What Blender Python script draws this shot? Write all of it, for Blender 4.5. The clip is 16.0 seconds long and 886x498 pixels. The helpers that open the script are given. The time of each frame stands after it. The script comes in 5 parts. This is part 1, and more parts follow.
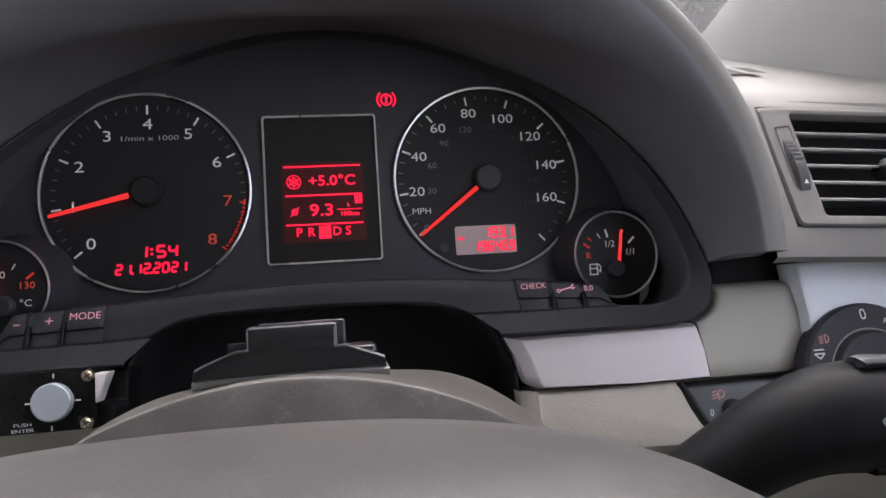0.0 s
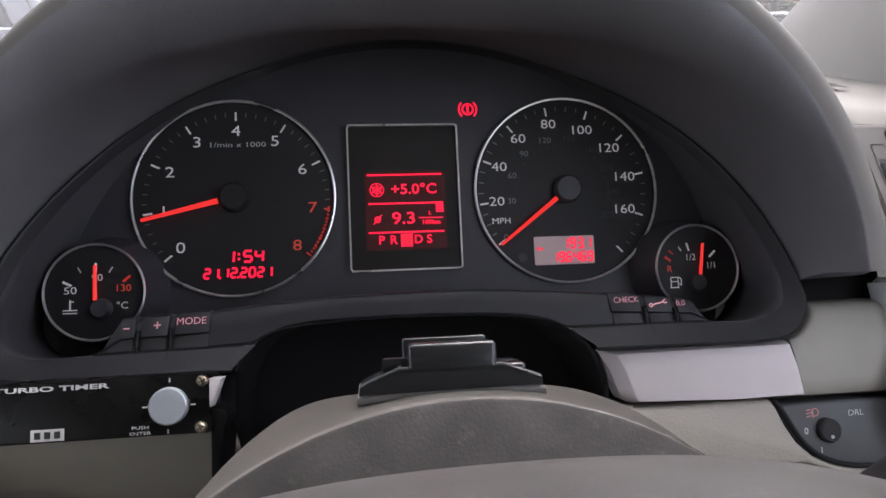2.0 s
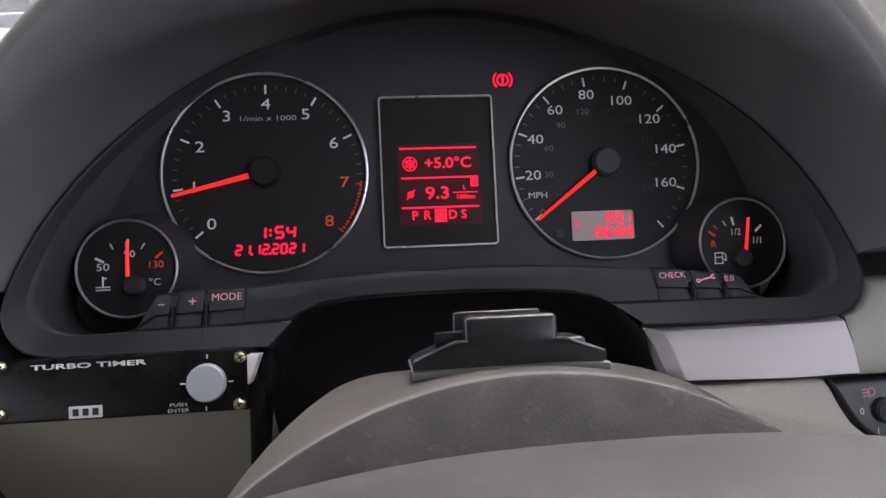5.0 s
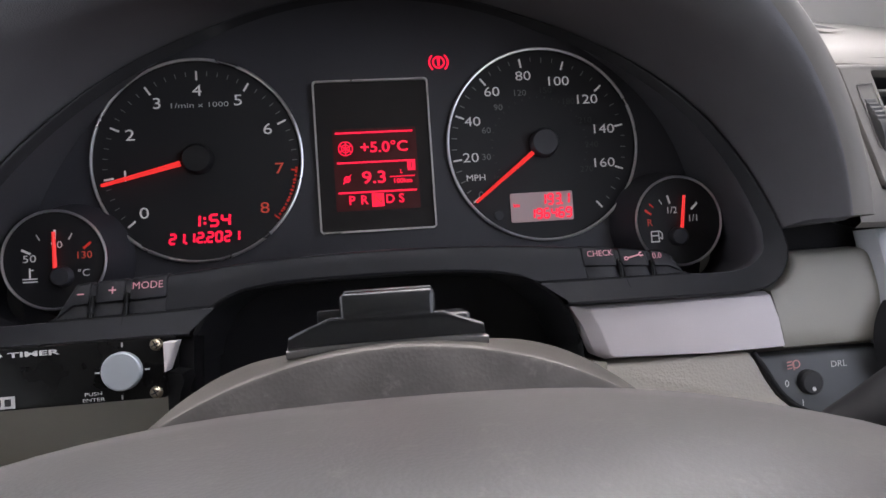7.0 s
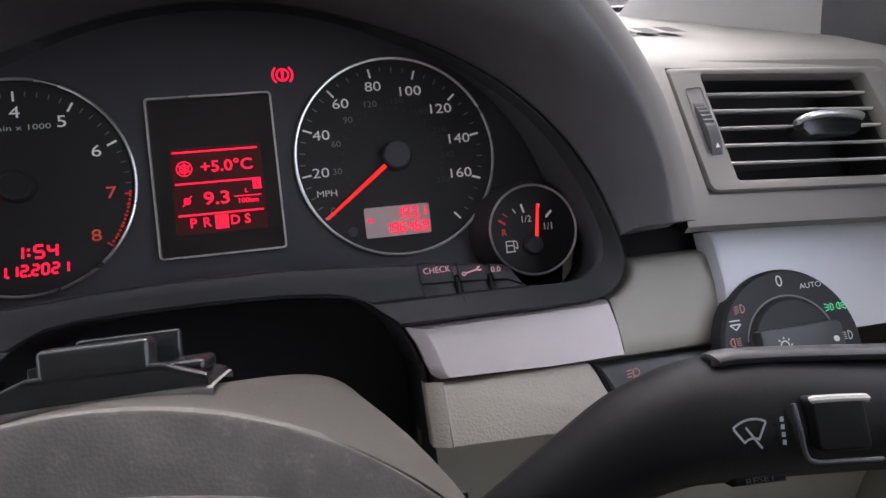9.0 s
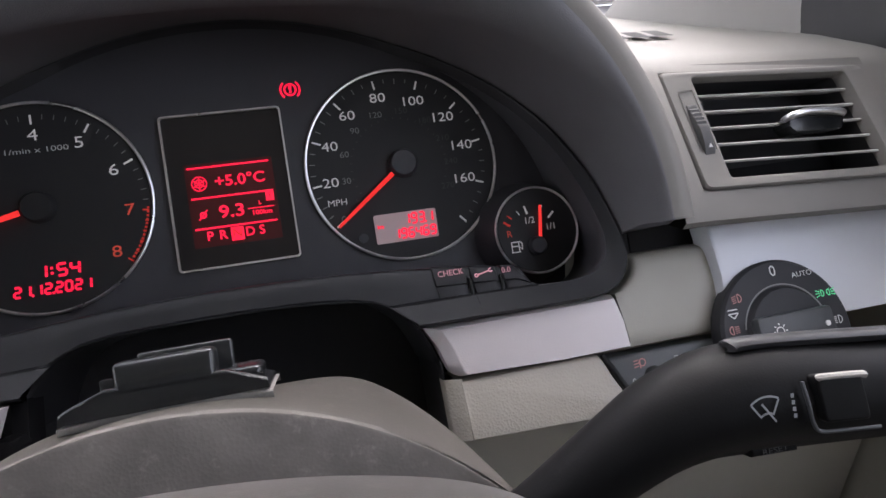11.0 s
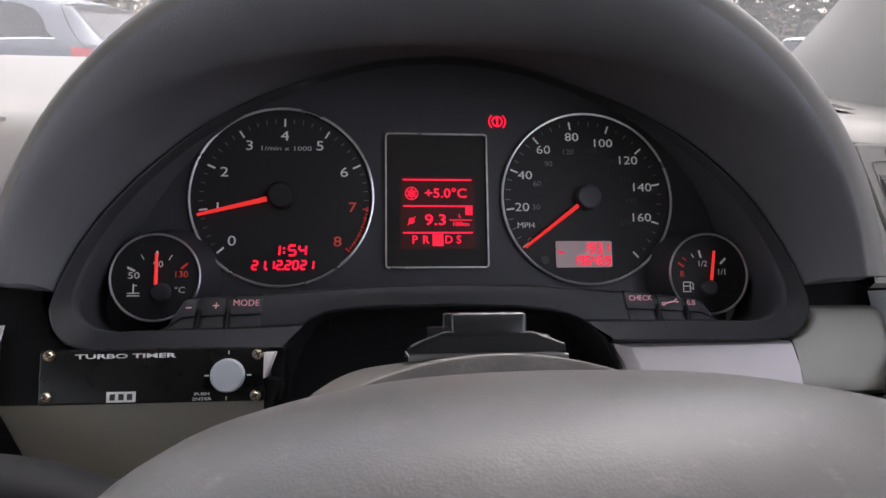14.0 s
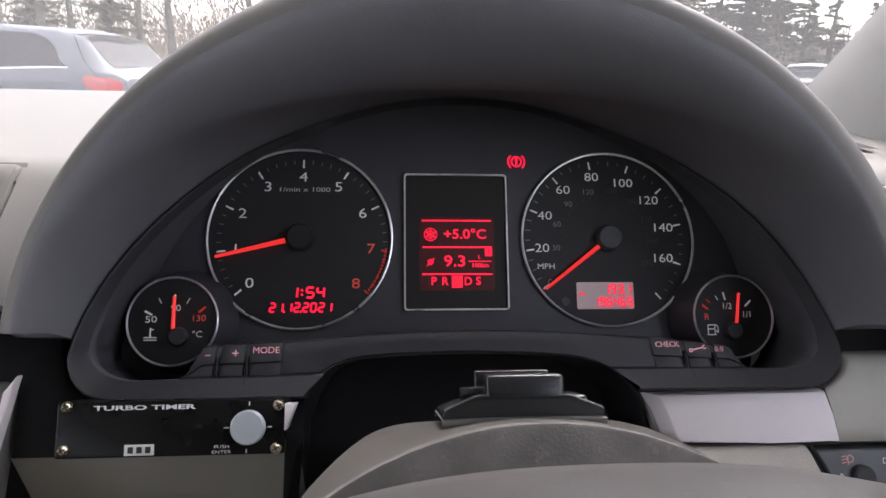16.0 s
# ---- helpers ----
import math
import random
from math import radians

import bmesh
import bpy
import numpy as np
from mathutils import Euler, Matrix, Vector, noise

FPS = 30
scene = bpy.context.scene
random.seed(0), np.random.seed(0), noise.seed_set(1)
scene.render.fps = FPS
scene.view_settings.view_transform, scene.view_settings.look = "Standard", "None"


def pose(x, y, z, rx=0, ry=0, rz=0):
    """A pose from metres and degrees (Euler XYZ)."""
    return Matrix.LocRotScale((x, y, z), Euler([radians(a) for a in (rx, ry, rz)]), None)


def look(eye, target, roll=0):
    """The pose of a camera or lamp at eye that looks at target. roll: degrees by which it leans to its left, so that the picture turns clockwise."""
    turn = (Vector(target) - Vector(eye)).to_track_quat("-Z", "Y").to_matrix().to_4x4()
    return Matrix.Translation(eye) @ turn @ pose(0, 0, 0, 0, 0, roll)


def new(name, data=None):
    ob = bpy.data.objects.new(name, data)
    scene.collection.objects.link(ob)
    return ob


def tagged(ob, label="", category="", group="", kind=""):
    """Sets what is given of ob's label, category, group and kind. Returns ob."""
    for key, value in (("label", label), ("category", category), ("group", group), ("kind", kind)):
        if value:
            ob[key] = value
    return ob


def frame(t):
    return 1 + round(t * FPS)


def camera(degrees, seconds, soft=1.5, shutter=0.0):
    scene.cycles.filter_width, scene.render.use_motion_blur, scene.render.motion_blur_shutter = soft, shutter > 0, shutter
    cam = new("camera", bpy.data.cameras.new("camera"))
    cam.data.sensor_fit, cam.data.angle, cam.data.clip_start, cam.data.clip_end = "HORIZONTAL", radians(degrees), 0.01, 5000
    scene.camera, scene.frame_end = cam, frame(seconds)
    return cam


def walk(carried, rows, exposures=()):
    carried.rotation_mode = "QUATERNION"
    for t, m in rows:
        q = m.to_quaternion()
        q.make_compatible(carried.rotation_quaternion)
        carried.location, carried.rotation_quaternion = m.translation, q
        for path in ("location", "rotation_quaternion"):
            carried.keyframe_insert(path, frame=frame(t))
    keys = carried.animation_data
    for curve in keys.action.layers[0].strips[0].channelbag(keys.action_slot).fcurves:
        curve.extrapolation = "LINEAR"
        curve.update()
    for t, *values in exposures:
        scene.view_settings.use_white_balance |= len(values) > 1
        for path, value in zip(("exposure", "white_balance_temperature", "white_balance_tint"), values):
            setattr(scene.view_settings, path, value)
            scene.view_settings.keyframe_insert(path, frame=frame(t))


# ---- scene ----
cam = camera(70.4, 16.0)
PATH = [
    (0, (0.0004, 0.0002, 0.9602), (0.1429, 0.9291, 0.6185), -0.14),
    (0.5, (-0.0067, -0.0006, 0.9628), (0.1423, 0.9268, 0.6198), -0.57),
    (1, (-0.0218, -0.0035, 0.9669), (0.1265, 0.9243, 0.6246), -0.23),
    (1.5, (-0.0301, -0.0002, 0.9663), (0.1067, 0.9297, 0.6248), 0.33),
    (2, (-0.0308, 0.0041, 0.9650), (0.0881, 0.9364, 0.6233), 0.48),
    (2.5, (-0.0340, 0.0071, 0.9652), (0.0736, 0.9403, 0.6224), 0.50),
    (3, (-0.0336, 0.0136, 0.9563), (0.0696, 0.9455, 0.6085), 0.43),
    (3.2, (-0.0308, 0.0162, 0.9589), (0.0624, 0.9449, 0.5999), -1.94),
    (5.3, (-0.0386, 0.0108, 0.9600), (0.0503, 0.9360, 0.5911), -0.14),
    (5.5, (-0.0383, 0.0119, 0.9696), (0.0490, 0.9372, 0.6005), -0.17),
    (6, (-0.0339, 0.0130, 0.9705), (0.0562, 0.9369, 0.5986), -0.46),
    (6.5, (-0.0150, 0.0023, 0.9706), (0.0816, 0.9245, 0.5962), -0.85),
    (7, (-0.0153, 0.0084, 0.9560), (0.0935, 0.9259, 0.5733), -1.12),
    (7.5, (-0.0043, 0.0165, 0.9586), (0.1318, 0.9301, 0.5754), -0.45),
    (8, (0.0137, 0.0171, 0.9594), (0.1786, 0.9263, 0.5772), -0.41),
    (8.5, (0.0262, 0.0134, 0.9562), (0.2071, 0.9197, 0.5743), -0.95),
    (8.7, (0.0300, 0.0127, 0.9571), (0.2131, 0.9185, 0.5749), -1.36),
    (10.8, (0.0301, 0.0106, 0.9595), (0.2397, 0.9078, 0.5709), -3.90),
    (11, (0.0183, 0.0044, 0.9645), (0.2254, 0.9038, 0.5796), -3.57),
    (11.5, (-0.0293, -0.0104, 0.9633), (0.1433, 0.8994, 0.5858), -2.08),
    (12, (-0.0493, -0.0155, 0.9591), (0.0815, 0.9069, 0.5957), -0.86),
    (12.5, (-0.0541, -0.0128, 0.9570), (0.0515, 0.9155, 0.6006), -0.47),
    (13, (-0.0488, -0.0149, 0.9608), (0.0486, 0.9193, 0.6176), -0.45),
    (13.5, (-0.0534, -0.0289, 0.9501), (0.0511, 0.9044, 0.6066), 1.66),
    (14, (-0.0399, -0.0207, 0.9652), (0.0536, 0.9229, 0.6476), 1.65),
    (14.5, (-0.0374, -0.0208, 0.9724), (0.0558, 0.9277, 0.6697), 1.75),
    (15, (-0.0347, -0.0189, 0.9730), (0.0577, 0.9335, 0.6825), 1.81),
    (15.5, (-0.0334, -0.0165, 0.9723), (0.0546, 0.9380, 0.6874), 1.75),
    (16, (-0.0466, -0.0139, 0.9721), (0.0381, 0.9423, 0.6918), 1.45),
]
walk(cam, [(t, look(eye, target, roll)) for t, eye, target, roll in PATH],
     [(0.0, 0.26), (3.0, 0.22), (6.0, 0.20), (8.0, 0.30), (11.0, 0.30), (12.0, 0.14), (13.0, 0.04), (13.6, 0.0), (14.2, 0.12), (16.0, 0.18)])


# ---------------------------------------------------------------- world and light
world = bpy.data.worlds.new("overcast_sky")
scene.world = world
world.use_nodes = True
wn = world.node_tree
sky = wn.nodes.new("ShaderNodeTexSky")
sky.sky_type = "NISHITA"
sky.sun_disc = False
sky.sun_elevation, sky.sun_rotation = radians(53), radians(31)
sky.air_density, sky.dust_density = 1.0, 3.0
grey = wn.nodes.new("ShaderNodeHueSaturation")
grey.inputs["Saturation"].default_value = 0.37
wn.links.new(sky.outputs[0], grey.inputs["Color"])
wn.links.new(grey.outputs[0], wn.nodes["Background"].inputs[0])
wn.nodes["Background"].inputs[1].default_value = 0.85

sun = new("sun", bpy.data.lights.new("sun", "SUN"))
sun.data.energy, sun.data.angle, sun.data.color = 0.5, radians(100), (1.0, 0.975, 0.95)
sun.matrix_world = look((1.8, 3.0, 4.6), (0, 0, 0))
scene.view_settings.use_white_balance = True
scene.view_settings.white_balance_temperature = 6500
scene.view_settings.white_balance_tint = 17

# ---------------------------------------------------------------- frames of reference
# Dash frame: x right, y along the steering column away from the driver, z across it.
DASH = pose(0, 0, 0.96, -25, 0, 0)
CX = -0.012                      # column's and cluster's middle
WORLD = Matrix.Identity(4)


# ---------------------------------------------------------------- materials
def mat(name, base, rough=0.6, metal=0.0, grain=0.0, scale=400.0, bump=0.0, wear=0.0, wear_scale=18.0,
        emit=None, power=0.0, coat=0.0, spec=0.5, dust=None, dust_amount=0.0):
    m = bpy.data.materials.new(name)
    m.use_nodes = True
    t = m.node_tree
    b = t.nodes["Principled BSDF"]
    b.inputs["Roughness"].default_value = rough
    b.inputs["Metallic"].default_value = metal
    b.inputs["Coat Weight"].default_value = coat
    b.inputs["Specular IOR Level"].default_value = spec
    co = t.nodes.new("ShaderNodeTexCoord")
    colour = t.nodes.new("ShaderNodeRGB")
    colour.outputs[0].default_value = (*base, 1)
    out = colour.outputs[0]
    if wear:
        n = t.nodes.new("ShaderNodeTexNoise")
        n.inputs["Scale"].default_value, n.inputs["Detail"].default_value = wear_scale, 5
        t.links.new(co.outputs["Object"], n.inputs["Vector"])
        r = t.nodes.new("ShaderNodeMapRange")
        r.inputs["From Min"].default_value, r.inputs["From Max"].default_value = 0.3, 0.7
        r.inputs["To Min"].default_value, r.inputs["To Max"].default_value = 1 - wear, 1 + wear
        t.links.new(n.outputs["Fac"], r.inputs["Value"])
        mul = t.nodes.new("ShaderNodeVectorMath")
        mul.operation = "SCALE"
        t.links.new(out, mul.inputs[0])
        t.links.new(r.outputs[0], mul.inputs["Scale"])
        out = mul.outputs[0]
        rr = t.nodes.new("ShaderNodeMapRange")
        rr.inputs["To Min"].default_value, rr.inputs["To Max"].default_value = max(rough - 0.1, 0.03), min(rough + 0.1, 1)
        t.links.new(n.outputs["Fac"], rr.inputs["Value"])
        t.links.new(rr.outputs[0], b.inputs["Roughness"])
    if dust:
        n = t.nodes.new("ShaderNodeTexNoise")
        n.inputs["Scale"].default_value, n.inputs["Detail"].default_value, n.inputs["Roughness"].default_value = 260, 8, 0.75
        t.links.new(co.outputs["Object"], n.inputs["Vector"])
        r = t.nodes.new("ShaderNodeMapRange")
        r.inputs["From Min"].default_value, r.inputs["From Max"].default_value = 0.56, 0.78
        r.inputs["To Max"].default_value = dust_amount
        t.links.new(n.outputs["Fac"], r.inputs["Value"])
        mx = t.nodes.new("ShaderNodeMix")
        mx.data_type = "RGBA"
        t.links.new(r.outputs[0], mx.inputs["Factor"])
        t.links.new(out, mx.inputs[6])
        mx.inputs[7].default_value = (*dust, 1)
        out = mx.outputs[2]
    t.links.new(out, b.inputs["Base Color"])
    if grain or bump:
        v = t.nodes.new("ShaderNodeTexVoronoi")
        v.inputs["Scale"].default_value = scale
        t.links.new(co.outputs["Object"], v.inputs["Vector"])
        n2 = t.nodes.new("ShaderNodeTexNoise")
        n2.inputs["Scale"].default_value, n2.inputs["Detail"].default_value = scale * 0.6, 4
        t.links.new(co.outputs["Object"], n2.inputs["Vector"])
        add = t.nodes.new("ShaderNodeMath")
        add.operation = "ADD"
        t.links.new(v.outputs["Distance"], add.inputs[0])
        t.links.new(n2.outputs["Fac"], add.inputs[1])
        bp = t.nodes.new("ShaderNodeBump")
        bp.inputs["Strength"].default_value, bp.inputs["Distance"].default_value = bump or 0.3, 0.0006
        t.links.new(add.outputs[0], bp.inputs["Height"])
        t.links.new(bp.outputs[0], b.inputs["Normal"])
    if emit:
        b.inputs["Emission Color"].default_value = (*emit, 1)
        b.inputs["Emission Strength"].default_value = power
    return m


M = {
    "beige": mat("beige_soft_plastic", (0.152, 0.145, 0.132), 0.62, bump=0.06, scale=2500, wear=0.07),
    # Darker copy of the dash beige: shade from hood and tunnel is in the colour.
    "cover": mat("shaded_greyish_beige_plastic", (0.048, 0.044, 0.039), 0.75, bump=0.06, scale=1500, wear=0.16, wear_scale=30, dust=(0.25, 0.23, 0.205), dust_amount=0.14, spec=0.3),
    "beige_grain": mat("beige_grained_plastic", (0.40, 0.372, 0.318), 0.6, bump=0.22, scale=1000, wear=0.08),
    "olive": mat("beige_lower_plastic", (0.35, 0.34, 0.295), 0.55, bump=0.09, scale=2400, wear=0.06),
    "hood": mat("charcoal_soft_plastic", (0.132, 0.132, 0.140), 0.8, bump=0.12, scale=1800, wear=0.12, spec=0.35),
    "tub": mat("dark_soft_plastic", (0.082, 0.083, 0.090), 0.65, bump=0.08, scale=2200, wear=0.12, spec=0.3),
    "bezel": mat("dark_grey_satin_plastic", (0.0230, 0.0235, 0.0260), 0.44, bump=0.05, scale=2500, wear=0.12, spec=0.28),
    "black": mat("black_plastic", (0.017, 0.017, 0.018), 0.5, bump=0.05, scale=900, wear=0.15),
    # Near-black for seams and holes; stands in for shade in gaps.
    "deep": mat("unlit_black", (0.012, 0.012, 0.013), 0.9, wear=0.1),
    "gloss": mat("gloss_black_acrylic", (0.004, 0.004, 0.004), 0.28, wear=0.1, wear_scale=60, spec=0.2),
    "dial": mat("matt_black_dial", (0.014, 0.014, 0.0155), 0.6, wear=0.15),
    "face": mat("cluster_face_plastic", (0.046, 0.046, 0.053), 0.5, bump=0.1, scale=1800, wear=0.1),
    "ring": mat("satin_chrome_ring", (0.75, 0.75, 0.76), 0.3, 1.0, wear=0.12, wear_scale=90),
    "chrome": mat("polished_chrome", (0.82, 0.83, 0.85), 0.08, 1.0, wear=0.05),
    "silver": mat("lilac_silver_paint", (0.60, 0.56, 0.565), 0.55, 0.1, bump=0.08, scale=2500, wear=0.05),
    "alu": mat("satin_aluminium_trim", (0.66, 0.68, 0.72), 0.48, 0.12, bump=0.06, scale=2600, wear=0.05),
    "leather": mat("grey_black_leather", (0.036, 0.034, 0.032), 0.48, spec=0.6, bump=0.035, scale=2600, wear=0.22, wear_scale=45, dust=(0.16, 0.145, 0.13), dust_amount=0.35),
    "cover_face": mat("dusty_grey_plastic", (0.098, 0.092, 0.087), 0.85, bump=0.08, scale=1400, wear=0.22, wear_scale=90, dust=(0.30, 0.28, 0.26), dust_amount=0.35, spec=0.25),
    "perforated": mat("perforated_black_leather", (0.06, 0.06, 0.06), 0.5, bump=0.10, scale=2000, wear=0.1),
    "mount": mat("black_mount_plastic", (0.008, 0.009, 0.010), 0.22, wear=0.15),
    "pad": mat("whitish_clear_pad", (0.16, 0.155, 0.148), 0.35, wear=0.1, wear_scale=120),
    "stalk": mat("black_stalk_plastic", (0.0065, 0.0065, 0.007), 0.5, spec=0.08, bump=0.03, scale=2500, wear=0.15),
    "switch_face": mat("grey_switch_panel_plastic", (0.078, 0.083, 0.086), 0.5, bump=0.06, scale=2600, wear=0.1),
    "switch": mat("dark_grey_switch_plastic", (0.042, 0.046, 0.05), 0.45, bump=0.06, scale=2600, wear=0.1),
    "vent_grey": mat("dark_vent_plastic", (0.030, 0.030, 0.032), 0.6, wear=0.1),
    "slat": mat("grey_slat_plastic", (0.36, 0.35, 0.33), 0.45, bump=0.1, scale=1600, wear=0.1),
    "wheel_grey": mat("grey_rubber_wheel", (0.05, 0.05, 0.05), 0.6, wear=0.1),
    "knob": mat("pale_blue_grey_knob", (0.42, 0.46, 0.49), 0.35, 0.3, wear=0.06),
    "brass": mat("brassy_screw_metal", (0.72, 0.62, 0.46), 0.28, 1.0, wear=0.2, wear_scale=200),
    "white_print": mat("white_print", (0.62, 0.62, 0.61), 0.6),
    "dial_print": mat("white_lit_dial_print", (0.62, 0.62, 0.61), 0.6, emit=(1, 0.96, 0.95), power=0.12),
    "grey_print": mat("faint_grey_print", (0.16, 0.16, 0.16), 0.6, emit=(1, 1, 1), power=0.02),
    "stalk_print": mat("worn_white_print", (0.20, 0.21, 0.215), 0.6),
    "dim_print": mat("dim_grey_print", (0.045, 0.045, 0.045), 0.6),
    "red_print": mat("red_print", (0.42, 0.03, 0.02), 0.6, emit=(1, 0.05, 0.03), power=0.2),
    "orange_print": mat("orange_print", (0.4, 0.07, 0.045), 0.6, emit=(1, 0.10, 0.06), power=0.22),
    "dull_red_print": mat("dull_red_print", (0.42, 0.20, 0.19), 0.6, emit=(1, 0.3, 0.3), power=0.04),
    "pink_print": mat("pink_lit_print", (0.65, 0.34, 0.37), 0.6, emit=(1, 0.28, 0.36), power=0.14),
    "green_print": mat("green_lit_print", (0.1, 0.5, 0.25), 0.6, emit=(0.1, 0.9, 0.35), power=0.35),
    "red_led": mat("red_led", (0.3, 0.0, 0.0), 0.5, emit=(1.0, 0.012, 0.055), power=1.1),
    "red_led_dim": mat("red_led_background", (0.05, 0.0, 0.0), 0.5, emit=(1.0, 0.02, 0.02), power=0.006),
    "needle": mat("red_lit_needle", (0.55, 0.025, 0.025), 0.5, emit=(1.0, 0.04, 0.035), power=0.62),
    "lcd": mat("grey_lcd_panel", (0.46, 0.42, 0.42), 0.4, emit=(1.0, 0.45, 0.43), power=0.06),
    "lcd_dark": mat("dark_display_glass", (0.010, 0.009, 0.010), 0.3, wear=0.1),
    "pillar": mat("pale_pillar_trim", (0.27, 0.262, 0.25), 0.8, bump=0.08, scale=2600, wear=0.05),
    "headliner": mat("pale_woven_headliner", (0.58, 0.56, 0.52), 0.95, bump=0.4, scale=900, wear=0.06),
    "seat": mat("beige_seat_cloth", (0.33, 0.31, 0.28), 0.9, bump=0.6, scale=600, wear=0.15),
    "carpet": mat("dark_grey_carpet", (0.06, 0.06, 0.06), 0.95, bump=0.6, scale=600, wear=0.15),
    "asphalt": mat("asphalt", (0.055, 0.055, 0.057), 0.9, bump=0.8, scale=60, wear=0.3, wear_scale=0.6),
    "car_silver": mat("silver_car_paint", (0.185, 0.19, 0.205), 0.55, 0.0, coat=0.08, wear=0.04, wear_scale=2),
    "car_blue": mat("dark_blue_car_paint", (0.05, 0.08, 0.14), 0.3, 0.3, coat=0.6, wear=0.04, wear_scale=2),
    "car_white": mat("white_car_paint", (0.22, 0.225, 0.235), 0.5, 0.0, coat=0.1, wear=0.04, wear_scale=2),
    "car_glass": mat("tinted_car_glass", (0.03, 0.033, 0.035), 0.08, coat=0.0, spec=0.4, wear=0.05, wear_scale=2),
    "car_rear_glass": mat("pale_reflecting_glass", (0.075, 0.077, 0.077), 0.5, coat=0.0, spec=0.12, wear=0.08, wear_scale=3),
    "tail": mat("red_tail_lens", (0.60, 0.03, 0.03), 0.15, coat=0.8, wear=0.1, wear_scale=12),
    "tyre": mat("tyre_rubber", (0.02, 0.02, 0.02), 0.85, wear=0.1),
    "rim": mat("alloy_rim", (0.5, 0.5, 0.52), 0.35, 0.9, wear=0.1),
    "bark": mat("grey_brown_bark", (0.14, 0.13, 0.10), 0.95, bump=1.0, scale=20, wear=0.3, wear_scale=4),
    "needles": mat("dark_green_conifer_needles", (0.155, 0.162, 0.105), 0.8, wear=0.35, wear_scale=1.5),
    "twigs": mat("brown_bare_twigs", (0.14, 0.12, 0.10), 0.95, wear=0.3, wear_scale=3),
    "hedge": mat("brown_green_undergrowth", (0.34, 0.285, 0.22), 0.95, wear=0.4, wear_scale=1.0),
}
glass = bpy.data.materials.new("hazed_glass")
glass.use_nodes = True
gb = glass.node_tree.nodes["Principled BSDF"]
# Grey tint dims the outdoors; the translucent film stands in for glare haze.
gb.inputs["Base Color"].default_value = (0.64, 0.65, 0.64, 1)
gb.inputs["Transmission Weight"].default_value, gb.inputs["Roughness"].default_value, gb.inputs["IOR"].default_value = 1.0, 0.0, 1.45
film = glass.node_tree.nodes.new("ShaderNodeBsdfTranslucent")
film.inputs["Color"].default_value = (0.85, 0.84, 0.83, 1)
mixed = glass.node_tree.nodes.new("ShaderNodeMixShader")
mixed.inputs[0].default_value = 0.02
glass.node_tree.links.new(gb.outputs[0], mixed.inputs[1])
glass.node_tree.links.new(film.outputs[0], mixed.inputs[2])
glass.node_tree.links.new(mixed.outputs[0], glass.node_tree.nodes["Material Output"].inputs["Surface"])
M["glass"] = glass


# ---------------------------------------------------------------- building helpers
def thing(name, label, category, at=(0, 0, 0), group="", kind=""):
    ob = new(name)
    ob.empty_display_size = 0.02
    ob.matrix_world = Matrix.Translation(DASH @ Vector(at))
    return tagged(ob, label, category, group, kind)


def part(name, bm, material, parent=None, label="", frame_of=None, smooth=True, kind=""):
    """One mesh object from a bmesh that is drawn in the dash frame (or in frame_of)."""
    m = DASH if frame_of is None else frame_of
    bm.transform(m)
    me = bpy.data.meshes.new(name)
    if smooth:
        for f in bm.faces:
            f.smooth = True
        for e in bm.edges:
            if len(e.link_faces) == 2 and e.calc_face_angle(0) > 0.7:
                e.smooth = False
    bm.to_mesh(me)
    bm.free()
    me.materials.append(M[material])
    ob = new(name, me)
    if parent is not None:
        base = Matrix.Identity(4)
        p = parent
        chain = []
        while p is not None:
            chain.append(p)
            p = p.parent
        for q in reversed(chain):
            base = base @ q.matrix_parent_inverse @ q.matrix_basis
        ob.parent = parent
        ob.matrix_parent_inverse = base.inverted()
    return tagged(ob, label, kind=kind)


def box(x0, x1, y0, y1, z0, z1, bevel=0.0, bm=None, seg=2):
    own = bmesh.new()
    bmesh.ops.create_cube(own, size=1)
    own.transform(Matrix.LocRotScale(((x0 + x1) / 2, (y0 + y1) / 2, (z0 + z1) / 2), None, (x1 - x0, y1 - y0, z1 - z0)))
    if bevel:
        bmesh.ops.bevel(own, geom=list(own.edges), offset=bevel, segments=seg, affect="EDGES", profile=0.5)
    return merge(bm, own)


def merge(bm, own):
    if bm is None:
        return own
    me = bpy.data.meshes.new("tmp")
    own.to_mesh(me)
    own.free()
    bm.from_mesh(me)
    bpy.data.meshes.remove(me)
    return bm


def loft(rings, closed=True, cap=False, bm=None):
    """Skin through rings of points; all rings have the same count."""
    bm = bm or bmesh.new()
    rows = [[bm.verts.new(p) for p in ring] for ring in rings]
    n = len(rows[0])
    for a, b in zip(rows, rows[1:]):
        for i in range(n if closed else n - 1):
            j = (i + 1) % n
            bm.faces.new((a[i], a[j], b[j], b[i]))
    if cap:
        bm.faces.new(list(reversed(rows[0])))
        bm.faces.new(rows[-1])
    bmesh.ops.recalc_face_normals(bm, faces=list(bm.faces))
    return bm


def slab(outline, y0, y1, bevel=0.0, bm=None, seg=2, lean=0.0):
    """A plate: an outline of (x, z) drawn out from y0 (front) to y1. lean: how much y grows per metre of z."""
    own = bmesh.new()
    loft([[(x, y + lean * z, z) for x, z in outline] for y in (y0, y1)], True, True, own)
    if bevel:
        front = [e for e in own.edges if all(abs(v.co.y - lean * v.co.z - y0) < 1e-6 for v in e.verts)]
        bmesh.ops.bevel(own, geom=front, offset=bevel, segments=seg, affect="EDGES", profile=0.5)
    return merge(bm, own)


